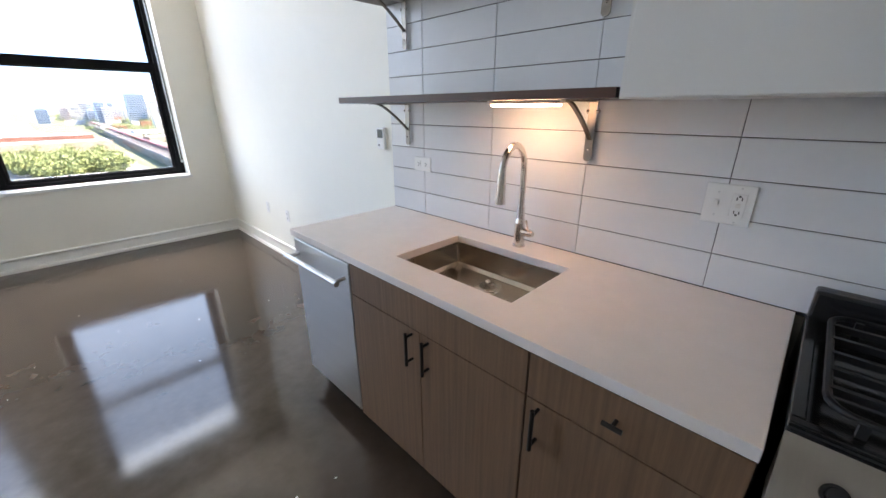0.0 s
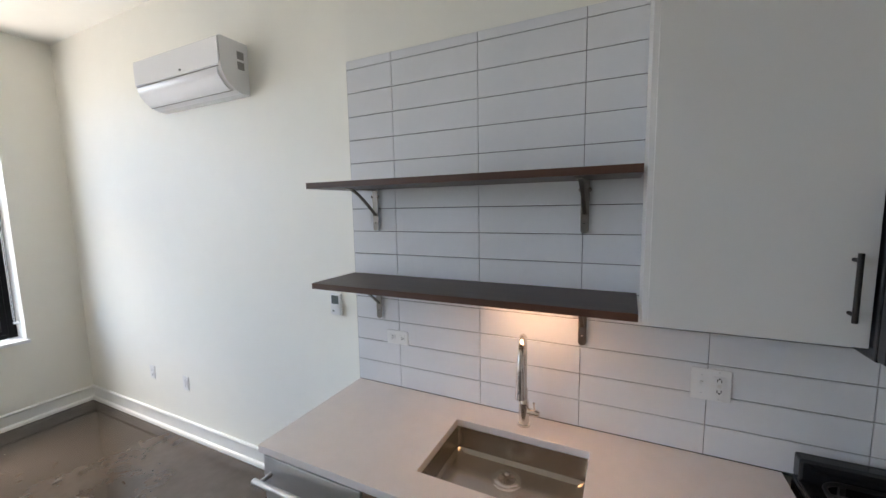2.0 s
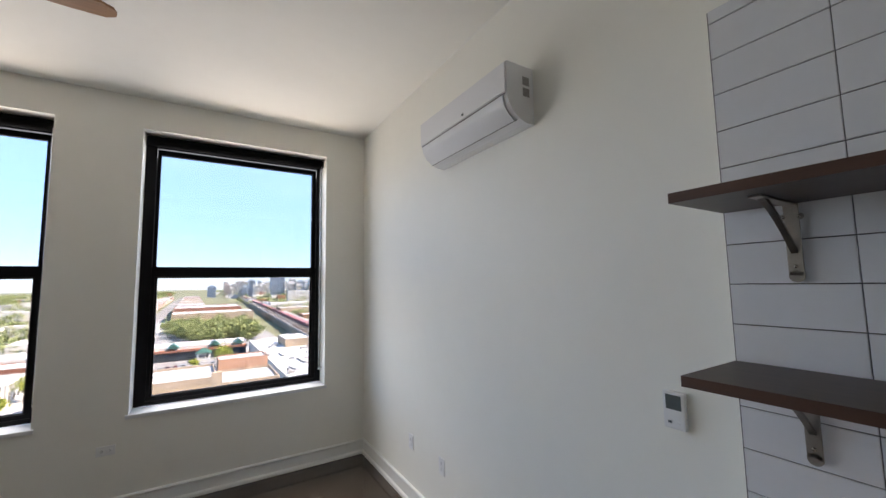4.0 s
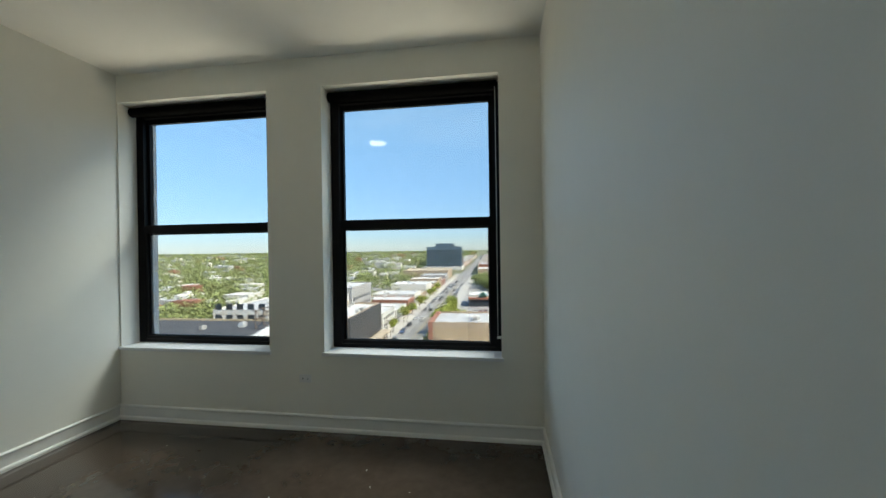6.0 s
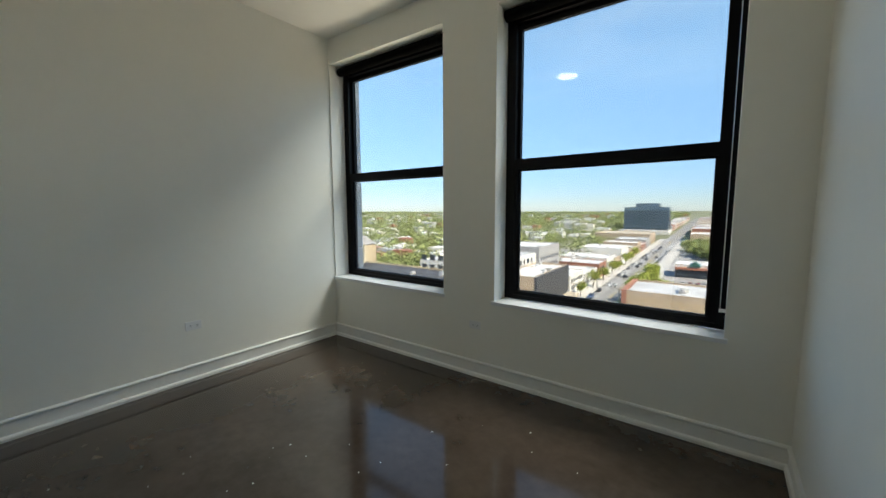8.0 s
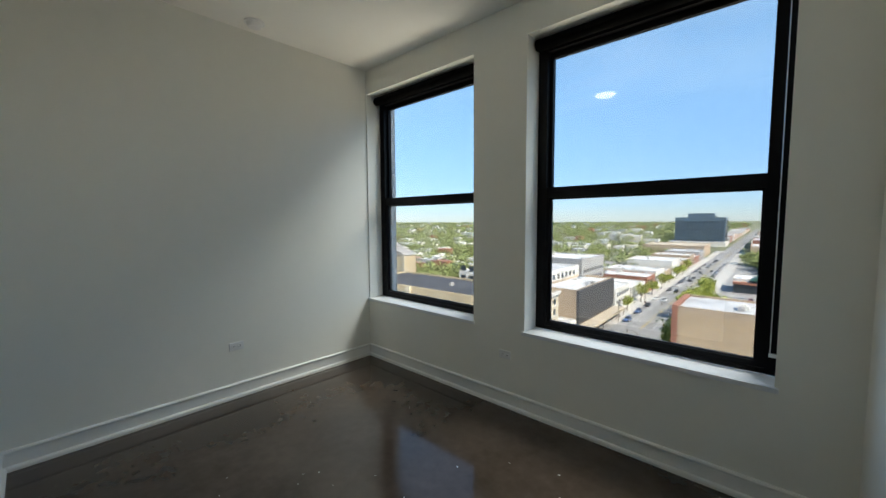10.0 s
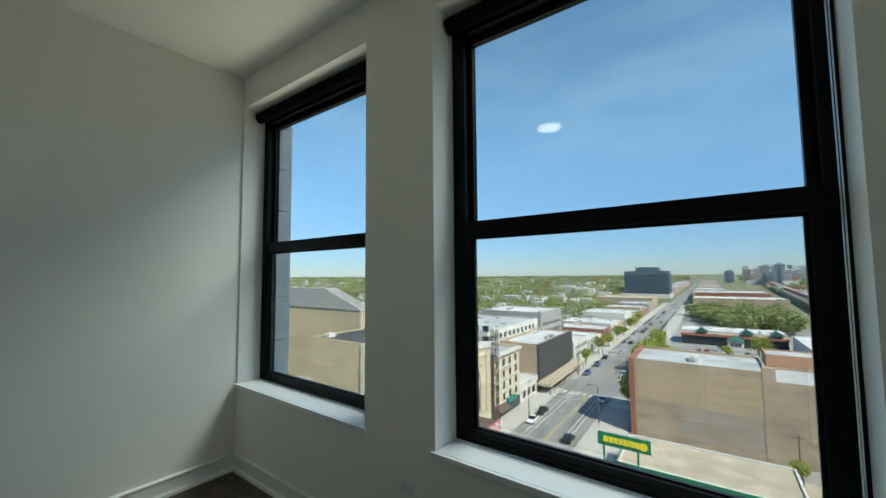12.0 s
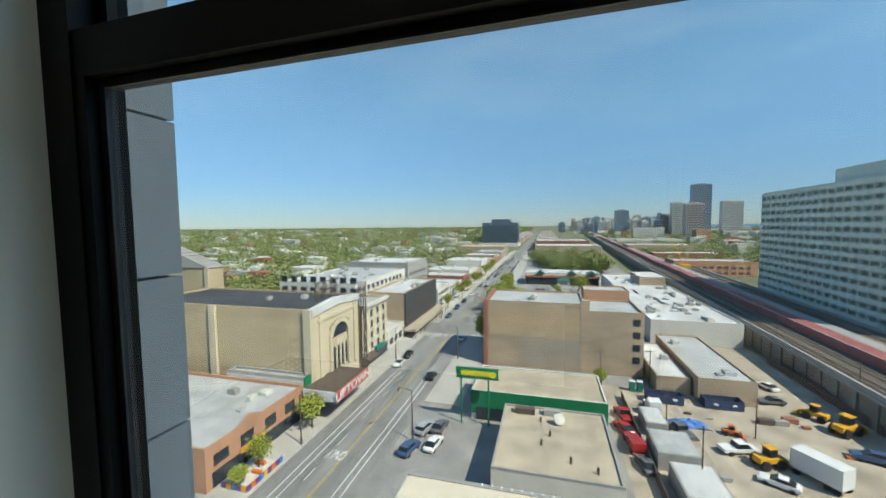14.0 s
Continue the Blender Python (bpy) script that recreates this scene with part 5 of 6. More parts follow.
for k in range(21):
    y = HY0 + k * (HY1 - HY0 - 0.6) / 20
    part("fin", B(HX - 0.05, HX + 0.65, y, y + 0.35, G, HZ + 0.3), HOTEL, b)

# skyline, from near to far: x, y, width, top
TOWERM = [mat("tower_tone", c, 0.5, var=0.25, scale=0.02, stretch=(1, 1, 6)) for c in ((0.30, 0.36, 0.43), (0.46, 0.45, 0.44), (0.42, 0.35, 0.32), (0.55, 0.54, 0.52), (0.22, 0.28, 0.36))]
SKY = [(395, 1500, 57, 128, 4), (484, 1500, 59, 70, 3), (290, 1300, 33, 60, 3), (310, 1180, 26, 50, 0), (276, 1100, 39, 47, 2), (144, 1400, 43, 43, 0), (345, 900, 60, -18, 3)]
rnd = random.Random(12)
for k in range(96):
    y = rnd.uniform(1300, 2500)
    near = rnd.random()
    SKY.append((y * (0.235 - 0.24 * near ** 1.5) + (10 if k % 4 else -60), y, rnd.uniform(13, 27), (rnd.uniform(-6, 20) + 24 * (1 - near) * rnd.random()) * y / 1500, rnd.choice((0, 1, 1, 2, 3, 3, 3, 4))))
for x, y, w, top, k in SKY:
    b = thing("high_rise", "distant high-rise tower on the skyline", "tower", (x + w / 2, y + 15, G), "skyline towers")
    part("shaft", B(x, x + w, y, y + 30, G, top), TOWERM[k], b)
    part("crown", B(x + w * 0.25, x + w * 0.75, y + 6, y + 24, top, top + 4), TOWERM[k], b)
    bm = bmesh.new()
    n = max(3, int((top - G) / 6))
    for q in range(n):
        z = G + 3 + q * (top - G - 4) / n
        box(bm, x + 1, x + w - 1, y - 0.4, y, z, z + 2.4)
    tagged(part("window_band", bm, WIN, b), kind="stuff")

# low brick blocks beyond the railway
building("long orange-brown brick workshop beyond the railway", 79, 128, 292, 312, -25.6, ORANGEB, GROOF, rows=(("S", 81, 4.2, 11, -33, 2, 3.6, 2.2, 1.6),), clutter=6)
building("low brick workshop with a white roof beyond the railway", 86, 140, 372, 392, -26.2, REDB, WROOF, rows=(("S", 88, 4.5, 11, -32.5, 1, 3.6, 2.4, 1.8),), clutter=5)
building("long grey-roofed hall beyond the railway", 84, 150, 470, 500, -24.5, TAN, GROOF, rows=(), clutter=6)
building("pale low apartment block before the skyline", 196, 262, 1000, 1020, -12, PALE, WROOF, rows=(("S", 199, 5, 13, -32, 6, 3.3, 2.6, 1.7),))
building("tan brick block before the skyline", 288, 314, 880, 900, -15, ORANGEB, GROOF, rows=(("S", 291, 5, 5, -32, 4, 3.6, 2.4, 1.7),))
building("white flat-roofed block beside the railway", 100, 190, 640, 665, -25, PALE, WROOF, rows=(("S", 103, 6, 14, -32, 2, 3.4, 3, 1.7),), clutter=5)


# ---- street things ----
def tree(label, h, spread, material, seed, at):
    """A tapered trunk with limbs and a crown of many small leaf clumps."""
    rnd = random.Random(seed)
    t = thing("tree", label, "tree", at, "street trees")
    o = Vector(at)
    bm = rod(bmesh.new(), o, o + Vector((0.1, 0, h * 0.55)), 0.22, 8, 0.12)
    tips = []
    for k in range(7):
        a, e = rnd.uniform(0, 6.28), rnd.uniform(0.5, 1.0)
        base = o + Vector((0.05, 0, h * rnd.uniform(0.3, 0.55)))
        tip = o + Vector((math.cos(a) * spread * e * 0.6, math.sin(a) * spread * e * 0.6, h * rnd.uniform(0.6, 0.95)))
        rod(bm, base, tip, 0.08, 5, 0.03)
        tips.append(tip)
    part("trunk", bm, BARK, t)
    vs, fs = [], []
    for k in range(1000):
        c = rnd.choice(tips) + Vector((rnd.gauss(0, spread * 0.3), rnd.gauss(0, spread * 0.3), rnd.gauss(0, h * 0.11)))
        s = rnd.uniform(0.2, 0.46)
        u = Vector((rnd.gauss(0, 1), rnd.gauss(0, 1), rnd.gauss(0, 1))).normalized()
        v = u.orthogonal().normalized()
        w = u.cross(v)
        i = len(vs)
        vs += [c + v * s, c + w * s * 0.6 + u * s * 0.3, c - v * s, c - w * s * 0.6 + u * s * 0.3]
        fs += [(i, i + 1, i + 2), (i, i + 2, i + 3)]
    me = bpy.data.meshes.new("crown")
    me.from_pydata([v - o for v in vs], [], fs)
    me.materials.append(material)
    cr = new("crown", me)
    cr.parent = t
    return t


proto = [tree("spring-green street tree on the pavement", 5.2, 2.2, LEAF, 3, (-46.2, 57.6, G + 0.16)), tree("spring-green street tree on the pavement", 8, 3.4, LEAF, 8, (-26.5, 160, G + 0.16))]
rnd = random.Random(5)
spots = [(-46.8, 158 + 21 * k) for k in range(8)] + [(-26.0 + rnd.uniform(-1.5, 1.5), 150 + 5.5 * k) for k in range(14)] + [(-25, 116), (-23.5, 112), (-46.4, 41), (-47.2, 45.5), (17, 93), (-21.0, 178), (-2, 84), (6.5, 88), (0, 200), (10, 196)]
for i, (x, y) in enumerate(spots):
    small = y < 95 and x > -30
    copy_thing(proto[i % 2], pose(x, y, G + 0.16, 0, 0, rnd.uniform(0, 360)) @ Matrix.Diagonal((*([0.45 if small else 0.55 if y < 50 else rnd.uniform(0.8, 1.15)] * 3), 1)))


def clumps(name, label, count, place, size, material, seed, leaves=60, spray=1.0):
    """Woods as many uneven crowns of small bent leaf sprays in one mesh."""
    rng = np.random.default_rng(seed)
    spots = np.array([place(rng) for k in range(count)])
    r = (spots[:, 2] * size)[:, None, None]
    lobes = rng.normal(0, 1, (count, 7, 3)) * np.array([0.46, 0.46, 0.24])
    pick = rng.integers(0, 7, (count, leaves))
    c = lobes[np.arange(count)[:, None], pick] + rng.normal(0, 1, (count, leaves, 3)) * np.array([0.24, 0.24, 0.18])
    c = c * r + np.stack((spots[:, 0], spots[:, 1], G + r[:, 0, 0] * 0.85), 1)[:, None, :]
    n = rng.normal(0, 1, c.shape) + np.array([0.0, 0.0, 0.7])
    n /= np.linalg.norm(n, axis=2, keepdims=True)
    u = np.cross(n, rng.normal(0, 1, c.shape))
    u /= np.linalg.norm(u, axis=2, keepdims=True)
    v = np.cross(n, u)
    h = spray * r * rng.uniform(0.11, 0.25, (count, leaves, 1))
    quad = np.stack((c + u * h, c + v * h * 0.7 - n * h * 0.3, c - u * h, c - v * h * 0.7 - n * h * 0.3), 2)
    total = count * leaves
    me = bpy.data.meshes.new(name)
    i = np.arange(total)[:, None] * 4
    me.from_pydata(quad.reshape(-1, 3).tolist(), [], np.concatenate((i + np.array([[0, 1, 2]]), i + np.array([[0, 2, 3]]))).tolist())
    me.materials.append(material)
    return tagged(new(name, me), label, "woods", kind="stuff")


def west(rng):
    while True:
        y = 110 + 2600 * rng.random() ** 2.2
        x = -60 - (y * 1.9 + 120) * rng.random()
        if not (x > -112 and y < 205) and not (-115 < x < -45 and 425 < y < 655) and x < -74:
            return x, y, rng.uniform(0.8, 1.3) * (1 + y / 2500)


def east(rng):
    while True:
        y = 318 + 2400 * rng.random() ** 2
        x = 84 + (y * 0.55) * rng.random()
        if not (x < 156 and (y < 330 or 362 < y < 398 or 462 < y < 506)) and not (94 < x < 196 and 630 < y < 671):
            return x, y, rng.uniform(0.7, 1.25) * (1 + y / 2500)


def grove(rng):
    y = 285 + 100 * rng.random()
    return rng.uniform(-6 - 0.08 * (y - 285), 40), y, rng.uniform(0.55, 1.3)


clumps("far_woods_west", "wide green tree canopy of the low-rise suburbs", 5200, west, 6.0, WOODS, 1, 110, 0.6)
clumps("far_woods_east", "green trees beyond the railway", 900, east, 5.4, WOODS, 2, 96, 0.62)
clumps("grove", "dense green grove behind the shops", 120, grove, 6.6, WOODS, 3, 620, 0.42)
clumps("avenue_trees", "bright yellow-green trees beside the avenue", 16, lambda g: (g.uniform(-27, -19), g.uniform(135, 185), 0.8), 4.4, LEAF, 9, 420, 0.5)
clumps("tower_shrubs", "green trees at the foot of the tower", 14, lambda g: (g.uniform(77, 84), g.uniform(95, 135), 0.7), 4, LEAF, 4)

# houses among the trees: one mesh of many small roofs each tone
for j, (m_, label) in enumerate(((PALE, "far pale houses among the trees"), (REDB, "far red brick houses among the trees"), (GROOF, "far grey flat roofs among the trees"))):
    rnd = random.Random(20 + j)
    bm = bmesh.new()
    for k in range((230, 60, 200)[j]):
        y = 180 + 1900 * rnd.random() ** 1.8
        x = -70 - (y * 1.6) * rnd.random() if k % 3 else 90 + y * 0.5 * rnd.random()
        if x > 0:
            y = max(y, 330)
        if (-120 < x < -45 and y < 660) or (0 < x < 205 and y < 680):
            continue
        w, d, h = rnd.uniform(3, 8) * (1.8 if k % 7 == 0 else 1) * (1 + y / 1500), rnd.uniform(4, 9), rnd.uniform(6.5, 10) + y / 450
        box(bm, x - w, x + w, y - d, y + d, G, G + h)
        if k % 4 == 0:
            box(bm, x - w * 0.3, x + w * 0.2, y - 2, y + 2, G + h, G + h + 1.6)
    solo("far_houses", bm, m_, label, "houses", "stuff")
# low blocks lining the far avenue
for side in (-1, 1):
    rnd = random.Random(40 + side)
    y = 204 if side < 0 else 570
    while y < 1400:
        d = rnd.uniform(14, 34)
        h = rnd.uniform(5, 11)
        x0, x1 = (-76, -50) if side < 0 else (-22, 14)
        if not (side < 0 and 420 < y + d and y < 655):
            building("low street block along the avenue", x0, x1, y, y + d - 1, G + h, rnd.choice((TAN, REDB, PALE, GREYW)), rnd.choice((WROOF, GROOF, WROOF)), parapet=0.5, group="avenue blocks",
                     rows=(("E" if side < 0 else "W", y + 3, 4, max(1, int((d - 5) / 4)), G + 2.2, max(1, int(h / 3.4)), 3.2, 2, 1.5),) if y < 640 else (), clutter=6 if y < 420 else 2)
        y += d


CARPAINT = {k: mat("car_paint_" + k, c, 0.25, var=0.03) for k, c in (("white", (0.72, 0.72, 0.72)), ("black", (0.02, 0.02, 0.022)), ("silver", (0.35, 0.37, 0.40)), ("blue", (0.06, 0.10, 0.20)), ("red", (0.32, 0.03, 0.03)), ("grey", (0.12, 0.12, 0.13)))}
CARWIN = mat("car_glass", (0.02, 0.025, 0.03), 0.1)


def car(paint, suv=False):
    """A parked car, built at the origin with its nose to +y."""
    c = thing("car", "%s parked %s" % (paint, "estate car" if suv else "saloon car"), "car", (0, 0, 0), "parked cars")
    h = 0.2 if suv else 0
    side = [(-2.25, 0.35), (-2.3, 0.75), (-2.15, 0.92 + h), (-1.2, 0.95 + h), (0.95, 0.93 + h), (2.1, 0.8 + h * 0.6), (2.3, 0.6), (2.25, 0.35)]
    bm = prism(bmesh.new(), side, "x", -0.9, 0.9)
    bmesh.ops.bevel(bm, geom=[e for e in bm.edges if abs(e.verts[0].co.x - e.verts[1].co.x) < 0.01], offset=0.08, segments=2, affect="EDGES")
    part("body", bm, CARPAINT[paint], c)
    cab = [(-2.05 if suv else -1.75, 0.93 + h), (-1.7 if suv else -1.05, 1.42 + h), (0.15, 1.44 + h), (1.0, 0.92 + h)]
    bm = prism(bmesh.new(), cab, "x", -0.76, 0.76)
    part("windows", bm, CARWIN, c, "dark windows")
    part("roof", B(-0.7, 0.7, (-1.72 if suv else -1.0), 0.12, 1.42 + h, 1.48 + h, bevel=0.02), CARPAINT[paint], c)
    for x in (-0.82, 0.82):
        for y in (-1.4, 1.4):
            part("wheel", rod(bmesh.new(), (x - 0.1, y, 0.33), (x + 0.1, y, 0.33), 0.33, 14), TYRE, c)
    for x in (-0.65, 0.65):
        part("headlight", B(x - 0.18, x + 0.18, 2.2, 2.32, 0.6, 0.74), PAINT, c)
    return c


cars = [car("white"), car("black"), car("silver", True), car("blue", True), car("grey"), car("red")]
first = [(-23.2, 57.4, -8), (-31.8, 84.0, 0), (-26.0, 61.6, -14), (-26.6, 55.2, -12), (-23.6, 62.8, -8), (7.8, 70.3, 20)]
for c, (x, y, a) in zip(cars, first):
    c.matrix_basis = pose(x, y, G + 0.03, 0, 0, a)
rnd = random.Random(9)
more = [(-42.4, 90, 180, 0), (-42.4, 97, 180, 1), (-31.2, 115, 0, 0), (25.6, 60.2, 60, 0), (41, 96, 20, 0), (38, 88, 95, 4), (-42.4, 142, 180, 3), (9, 60, 10, 4), (42, 70, 70, 3)]
more += [(-42.6 if k % 2 else -31.0, 150 + 7.5 * k + rnd.uniform(-1, 1), 180 if k % 2 else 0, rnd.choice((0, 0, 1, 2, 2, 3, 4, 4, 5))) for k in range(30) if k > 8 or k in (1, 3, 5)]
more += [(rnd.choice((-39.2, -34.4)), 160 + 14 * k, 0, rnd.choice((0, 1, 2, 2, 4, 4))) for k in range(2, 18) if k % 3]
more += [(-13 + 2.9 * k, 190 + 10 * j, 0 if j else 180, rnd.randrange(6)) for k in range(10) for j in range(3) if rnd.random() < 0.75]
more += [(-92 + 2.8 * k, 215 + 9 * j, 0, rnd.randrange(6)) for k in range(7) for j in range(2)]
for x, y, a, k in more:
    copy_thing(cars[k], pose(x, y, G + 0.04, 0, 0, a))


def lamp_post(at, arm):
    c = thing("street_lamp", "dark tall street lamp with curved arm", "street lamp", at, "street lamps")
    o = Vector(at)
    part("post", rod(bmesh.new(), o, o + Vector((0, 0, 8.6)), 0.13, 8, 0.08), STEELB, c)
    part("base", rod(bmesh.new(), o, o + Vector((0, 0, 0.8)), 0.24, 10, 0.18), STEELB, c)
    part("arm", tube(bmesh.new(), [o + Vector((arm * u, 0, 8.3 + 0.6 * math.sin(u * 2.2))) for u in (0, 0.3, 0.6, 0.9, 1.0)], 0.06, 6), STEELB, c)
    part("lantern", rod(bmesh.new(), o + Vector((arm, 0, 8.3)), o + Vector((arm, 0, 8.75)), 0.28, 10, 0.12), STEELB, c)
    return c


lp = lamp_post((-44.8, 52.5, G + 0.16), 2.4)
for x, y, a in ((-44.9, 94, 0), (-44.9, 140, 0), (-27.2, 58.3, 180), (-28.6, 98, 180), (-28.6, 138, 180), (-44.9, 178, 0)):
    copy_thing(lp, pose(x, y, G + 0.16, 0, 0, a))

# painted seating deck on the pavement
c = thing("parklet", "painted seating deck with bright panels on the pavement", "parklet", (-46.5, 44, G))
part("deck", B(-49, -44.6, 40.4, 47.6, G + 0.16, G + 0.3), PALE, c)
for k in range(9):
    y = 40.4 + 0.8 * k
    part("panel", B(-44.75, -44.6, y + 0.02, y + 0.78, G + 0.3, G + 1.15), (PURPLE, ORANGE, PURPLE, TARP, MACHINE)[k % 5], c, "brightly painted panel")
for k in range(5):
    part("panel", B(-49 + 0.85 * k, -48.2 + 0.85 * k, 40.4, 40.55, G + 0.3, G + 1.1), (PURPLE, MACHINE, TARP)[k % 3], c, "brightly painted panel")
for x, y in ((-47.6, 42), (-46.4, 44.2), (-47.4, 46.2)):
    part("bench", B(x - 0.8, x + 0.8, y - 0.25, y + 0.25, G + 0.3, G + 0.75, bevel=0.03), ORANGE if y > 43 else TARP, c)

# yard clutter
for x0, w in ((14.4, 6.6), (24.6, 6.6)):
    c = thing("skip", "navy steel waste skip with pale labels", "skip", (x0 + w / 2, 84, G), "waste skips")
    bm = B(x0, x0 + w, 82.7, 82.85, G + 0.1, G + 1.9)
    box(bm, x0, x0 + w, 85.1, 85.25, G + 0.1, G + 1.9)
    box(bm, x0, x0 + 0.15, 82.85, 85.1, G + 0.1, G + 1.9)
    box(bm, x0 + w - 0.15, x0 + w, 82.85, 85.1, G + 0.1, G + 1.9)
    part("shell", bm, NAVY, c)
    part("floor", B(x0 + 0.15, x0 + w - 0.15, 82.85, 85.1, G + 0.1, G + 0.9), STEELB, c, "rubbish inside")
    for k in (0.22, 0.7):
        part("label", B(x0 + w * k, x0 + w * k + 0.8, 82.66, 82.7, G + 0.9, G + 1.3), PAINT, c)
for x in (12.6, 14.1):
    c = thing("portable_toilet", "green portable toilet with pale roof", "toilet", (x, 88, G), "portable toilets")
    part("cabin", B(x - 0.55, x + 0.55, 87.4, 88.5, G + 0.03, G + 2.1, bevel=0.05), TEAL, c)
    part("roof", B(x - 0.58, x + 0.58, 87.37, 88.53, G + 2.1, G + 2.35, bevel=0.08), PAINT, c)
c = thing("tarpaulin", "crumpled blue tarpaulin over a heap", "tarpaulin", (19.3, 75.2, G))
bm = bmesh.new()
bmesh.ops.create_grid(bm, x_segments=16, y_segments=10, size=1)
for v in bm.verts:
    r = max(0.0, 1 - max(abs(v.co.x), abs(v.co.y)) ** 3)
    v.co = Vector((19.3 + v.co.x * 3.0, 75.2 + v.co.y * 1.4, G + 0.05 + r * (0.8 + 0.5 * noise.noise(v.co * 3))))
part("sheet", bm, TARP, c)
t = thing("box_trailer", "white box trailer in the yard", "trailer", (31.6, 62.6, G))
bm = B(-1.3, 1.3, -3.0, 3.0, 0.9, 3.7, bevel=0.05)
bmesh.ops.transform(bm, matrix=pose(31.6, 62.6, G, 0, 0, 32), verts=bm.verts)
part("box", bm, PAINT, t)
for sx in (-1.1, 1.1):
    for sy in (-2.4, -1.4, 2.2):
        p = pose(31.6, 62.6, G, 0, 0, 32)
        part("wheel", rod(bmesh.new(), p @ Vector((sx - 0.15, sy, 0.5)), p @ Vector((sx + 0.15, sy, 0.5)), 0.48, 14), TYRE, t)


def loader(x, y, a, paint, s=1.0):
    c = thing("wheel_loader", "%s construction loader in the yard" % ("yellow" if paint is MACHINE else "orange"), "loader", (x, y, G), "construction machines")
    p = pose(x, y, G + 0.03, 0, 0, a) @ Matrix.Diagonal((s, s, s, 1))

    def q(bm):
        bmesh.ops.transform(bm, matrix=p, verts=bm.verts)
        return bm
    part("chassis", q(B(-0.8, 0.8, -2.2, 1.2, 0.8, 1.7, bevel=0.1)), paint, c)
    part("cab", q(B(-0.65, 0.65, -0.7, 0.6, 1.7, 2.9, bevel=0.08)), CARWIN, c, "dark glazed cab")
    part("cab_roof", q(B(-0.75, 0.75, -0.8, 0.7, 2.9, 3.05, bevel=0.03)), paint, c)
    part("bucket", q(prism(bmesh.new(), [(2.3, 0.2), (3.3, 0.2), (2.5, 0.4), (2.4, 1.2), (2.2, 1.2)], "x", -1.2, 1.2)), paint, c)
    part("boom", q(rod(bmesh.new(), (0, 1.0, 1.5), (0, 2.4, 0.7), 0.18, 8)), paint, c)
    for sx in (-0.95, 0.95):
        for sy in (-1.5, 1.0):
            part("wheel", q(rod(bmesh.new(), (sx - 0.22, sy, 0.7), (sx + 0.22, sy, 0.7), 0.7, 16)), TYRE, c)


loader(26.8, 65.0, -70, MACHINE)
loader(44.2, 78.4, -60, MACHINE, 1.1)
loader(42.2, 83, 40, MACHINE, 0.9)
loader(25.2, 73.2, -100, ORANGE, 0.6)


def pickup(x, y, a, paint, box_h=0.0):
    c = thing("pickup_truck", "white pickup truck in the yard" if not box_h else "white work truck in the yard", "truck", (x, y, G), "yard trucks")
    p = pose(x, y, G + 0.03, 0, 0, a)

    def q(bm):
        bmesh.ops.transform(bm, matrix=p, verts=bm.verts)
        return bm
    part("body", q(prism(bmesh.new(), [(-2.8, 0.5), (-2.8, 1.05), (0.2, 1.05), (1.4, 1.05), (2.6, 0.95), (2.75, 0.5)], "x", -0.95, 0.95)), paint, c)
    part("cab", q(prism(bmesh.new(), [(-0.7, 1.05), (-0.6, 1.75), (0.9, 1.75), (1.5, 1.05)], "x", -0.85, 0.85)), CARWIN, c)
    part("cab_roof", q(B(-0.82, 0.82, -0.58, 0.88, 1.75, 1.83, bevel=0.02)), paint, c)
    if box_h:
        part("box", q(B(-1.05, 1.05, -2.9, -0.75, 0.9, 0.9 + box_h, bevel=0.04)), paint, c)
    for sx in (-0.9, 0.9):
        for sy in (-1.8, 1.8):
            part("wheel", q(rod(bmesh.new(), (sx - 0.13, sy, 0.4), (sx + 0.13, sy, 0.4), 0.4, 14), ), TYRE, c)


pickup(24.0, 67.8, -75, CARPAINT["white"])
pickup(14.4, 79.5, 0, CARPAINT["white"], 2.0)
pickup(8.6, 75, 10, CARPAINT["red"])
pickup(8.4, 65.5, 5, CARPAINT["red"], 1.2)
pickup(17.0, 71.5, 20, CARPAINT["grey"])
for x0, x1, y0, y1, z, m_, label in ((10.6, 16.4, 60, 67, -32.3, GROOF, "grey corrugated shed roof in the yard"), (11.4, 16.8, 50.5, 58, -32.2, WROOF, "pale shed roof in the yard"), (11.2, 14.6, 69.5, 75.5, -32.6, WROOF, "white shed roof in the yard"), (10.8, 15.4, 40, 48.5, -32.0, GROOF, "grey shed in the yard")):
    building(label, x0, x1, y0, y1, z, GREYW, m_, "shed", "shed", parapet=0)
# unseen fence, its dark panels stand in for the alley's shadow
c = thing("yard_fence", "low dark fence added where the alley lies in shadow", "fence", (9.9, 58, G))
for k in range(24):
    y = 36 + k * 2.0
    part("fence_panel", B(9.7, 9.8, y, y + 1.95, G, G + 1.5), STEELB, c)
c = thing("rail_side_fence", "dark fence at the foot of the embankment", "fence", (49.6, 90, G))
for k in range(20):
    part("fence_panel", B(49.4, 49.5, 50 + k * 3.2, 53.1 + k * 3.2, G, G + 1.8), STEELB, c)
for x, y, h in ((14.9, 72, 8), (15.2, 57, 9), (28.6, 73, 7), (16.4, 89.5, 9), (6.5, 90, 8)):
    c = thing("utility_pole", "brown wooden utility pole", "pole", (x, y, G), "utility poles")
    part("post", rod(bmesh.new(), (x, y, G), (x, y, G + h), 0.11, 8, 0.08), BARK, c)
    part("crossarm", B(x - 0.9, x + 0.9, y - 0.06, y + 0.06, G + h - 0.6, G + h - 0.45), BARK, c)
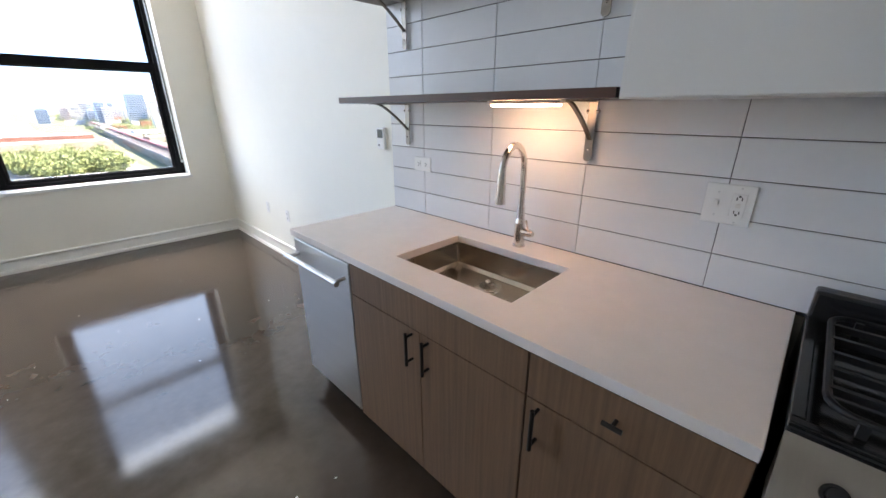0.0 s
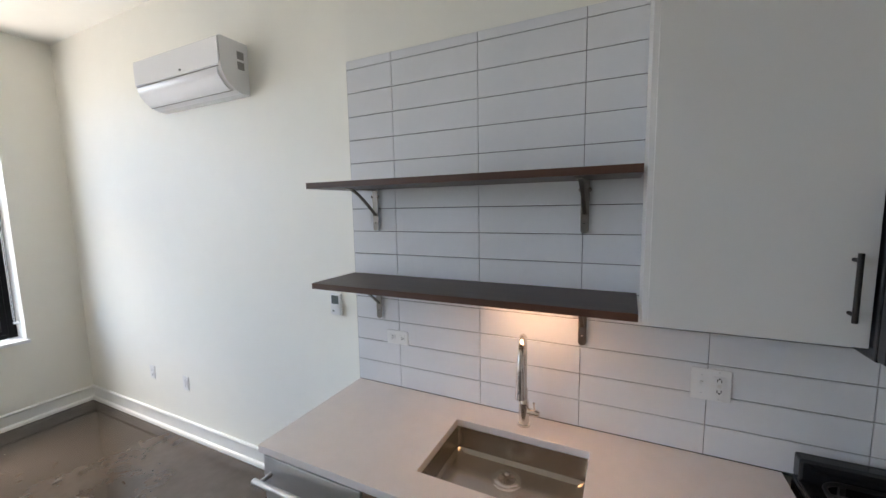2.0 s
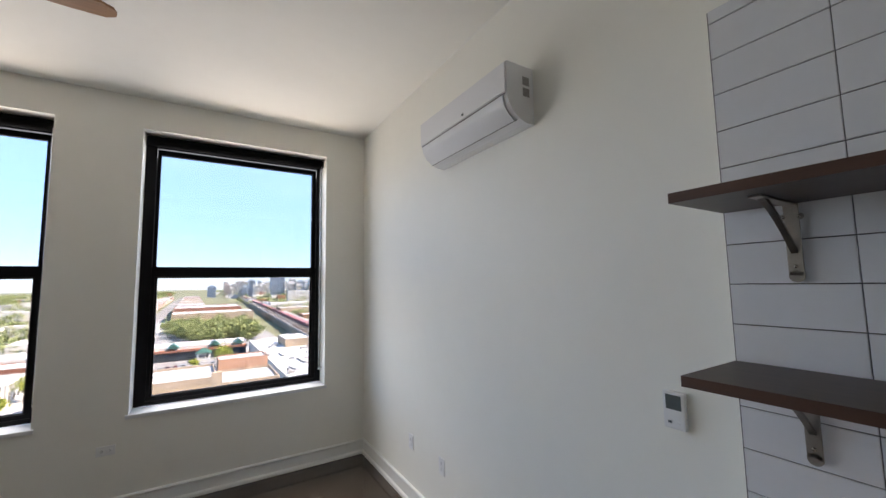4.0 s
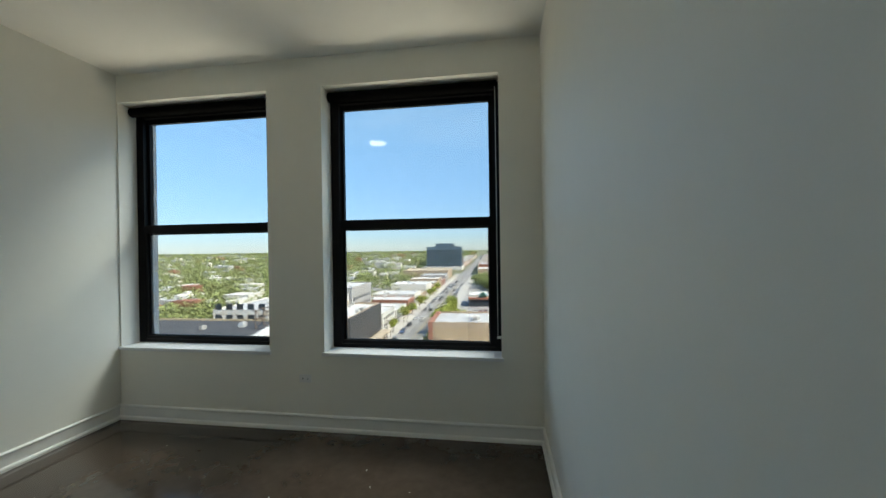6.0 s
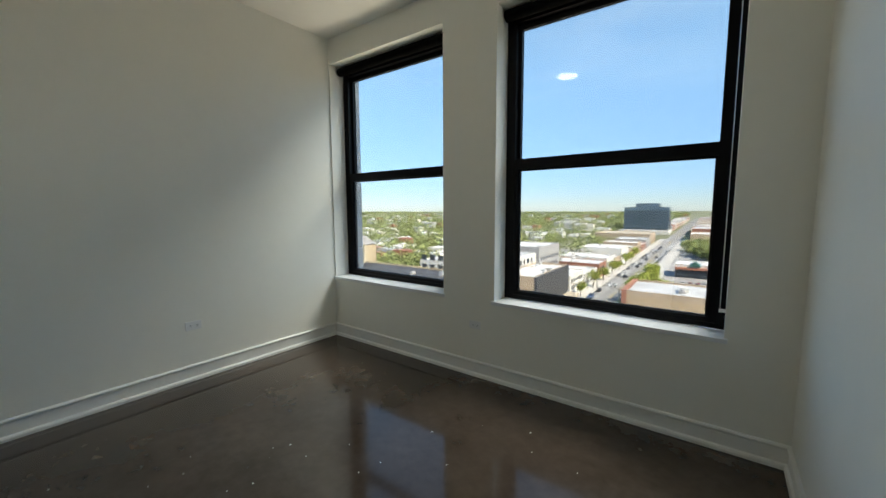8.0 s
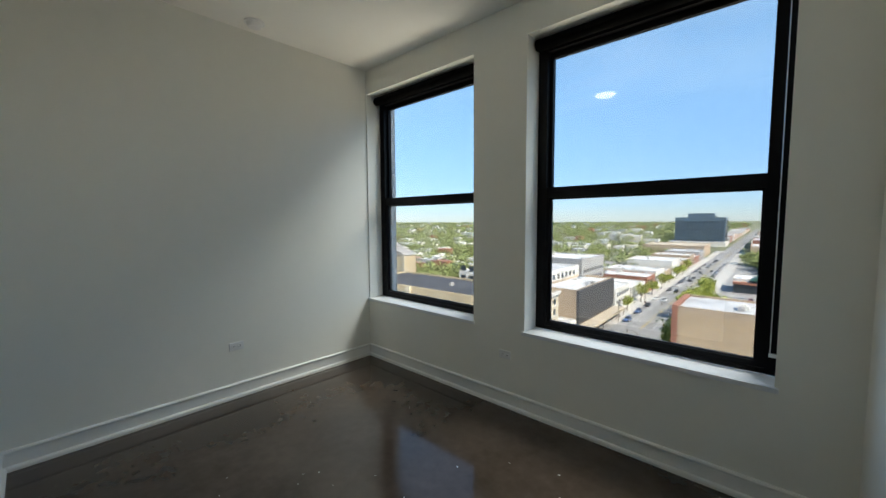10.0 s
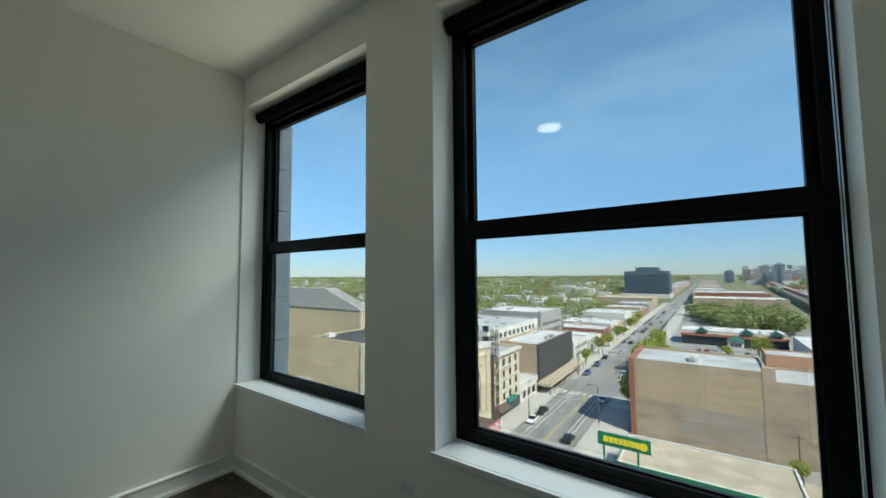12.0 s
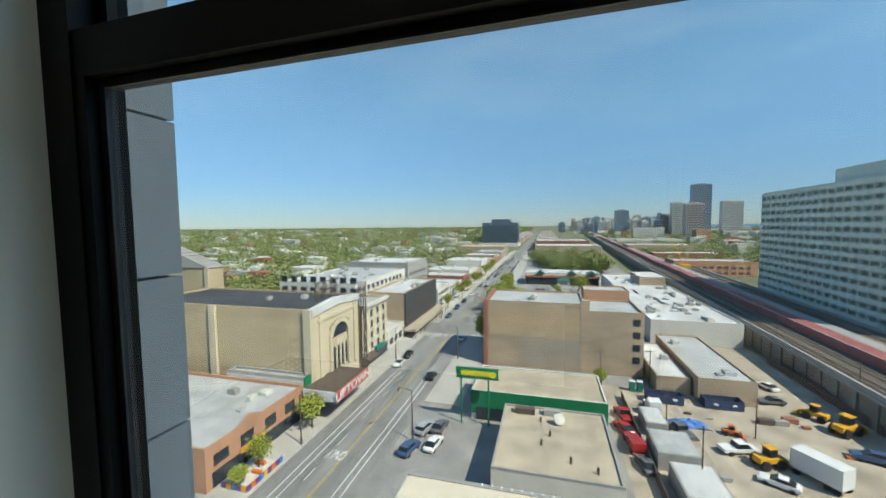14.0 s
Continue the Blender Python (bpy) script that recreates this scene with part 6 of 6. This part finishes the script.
rnd = random.Random(77)
for k in range(16):
    x, y = rnd.uniform(17.5, 44), rnd.choice((rnd.uniform(77.5, 81), rnd.uniform(67, 71), rnd.uniform(56, 61)))
    s = rnd.uniform(0.4, 1.2)
    bm = B(x - s, x + s, y - s * 0.5, y + s * 0.5, G + 0.03, G + 0.03 + s * 0.8, bevel=0.06)
    solo("scrap_heap", bm, rnd.choice((STEELB, GREYW, ORANGE, PALE, REDB)), "heap of scrap material in the yard", "scrap", group="yard scrap")

# the street grid lies three degrees off the windows; the railway and its tower do not
TURN = pose(-5.4, -0.4, 0) @ pose(0, 0, 0, 0, 0, -1.35) @ pose(5.4, 0.4, 0)
for ob in list(scene.objects):
    if ob not in ROOMS and ob.parent is None and ob.name.split(".")[0] not in ("ground", "camera"):
        if ob.name.split(".")[0] not in ("water", "rail_viaduct", "crane", "apartment_tower", "high_rise", "tower_shrubs"):
            ob.matrix_basis = pose(0, 0, 0, 0, 0, 3) @ ob.matrix_basis
        ob.matrix_basis = TURN @ ob.matrix_basis

# own tower below the rooms
solo("own_building", B(-14, 6, -14, 0.3, G, -1.05), FACADE, "grey stone lower storeys of the tower", "building", "structure")


# ---- tiles on the kitchen wall ----
wt = thing("tile_field", "stacked white ceramic wall tiles with dark joints", "tiles", (KX, -4.7, CTZ), kind="structure")
part("grout", B(KX + 0.004, KX + 0.012, -6.6, KY, 0.9, 2.578), GROUT, wt)
TP, TL, T0 = 0.116, 0.438, -3.716
meshes = {}


def tile_mesh(w, h):
    key = round(w, 3), round(h, 3)
    if key not in meshes:
        bm = B(-0.007, 0.0, -w / 2, w / 2, -h / 2, h / 2)
        bmesh.ops.bevel(bm, geom=[e for e in bm.edges if all(v.co.x < -0.006 for v in e.verts)], offset=0.0012, segments=1, affect="EDGES")
        meshes[key] = finish(bm, "tile")
        meshes[key].materials.append(TILE)
    return meshes[key]


cols = [(-3.448, T0)] + [(T0 - TL * k, T0 - TL * (k + 1)) for k in range(6)]
for y1, y0 in cols:
    for r in range(15):
        z0, z1 = CTZ + 0.001 + TP * r, min(CTZ + 0.001 + TP * (r + 1), 2.578)
        if y1 < -4.8 and z0 > 1.6:
            continue
        w, h = y1 - y0 - 0.0018, z1 - z0 - 0.0028
        t = new("tile", tile_mesh(w, h))
        t.parent = wt
        t.location = Vector((KX + 0.006, (y0 + y1) / 2, (z0 + z1) / 2)) - ORIGIN[wt]
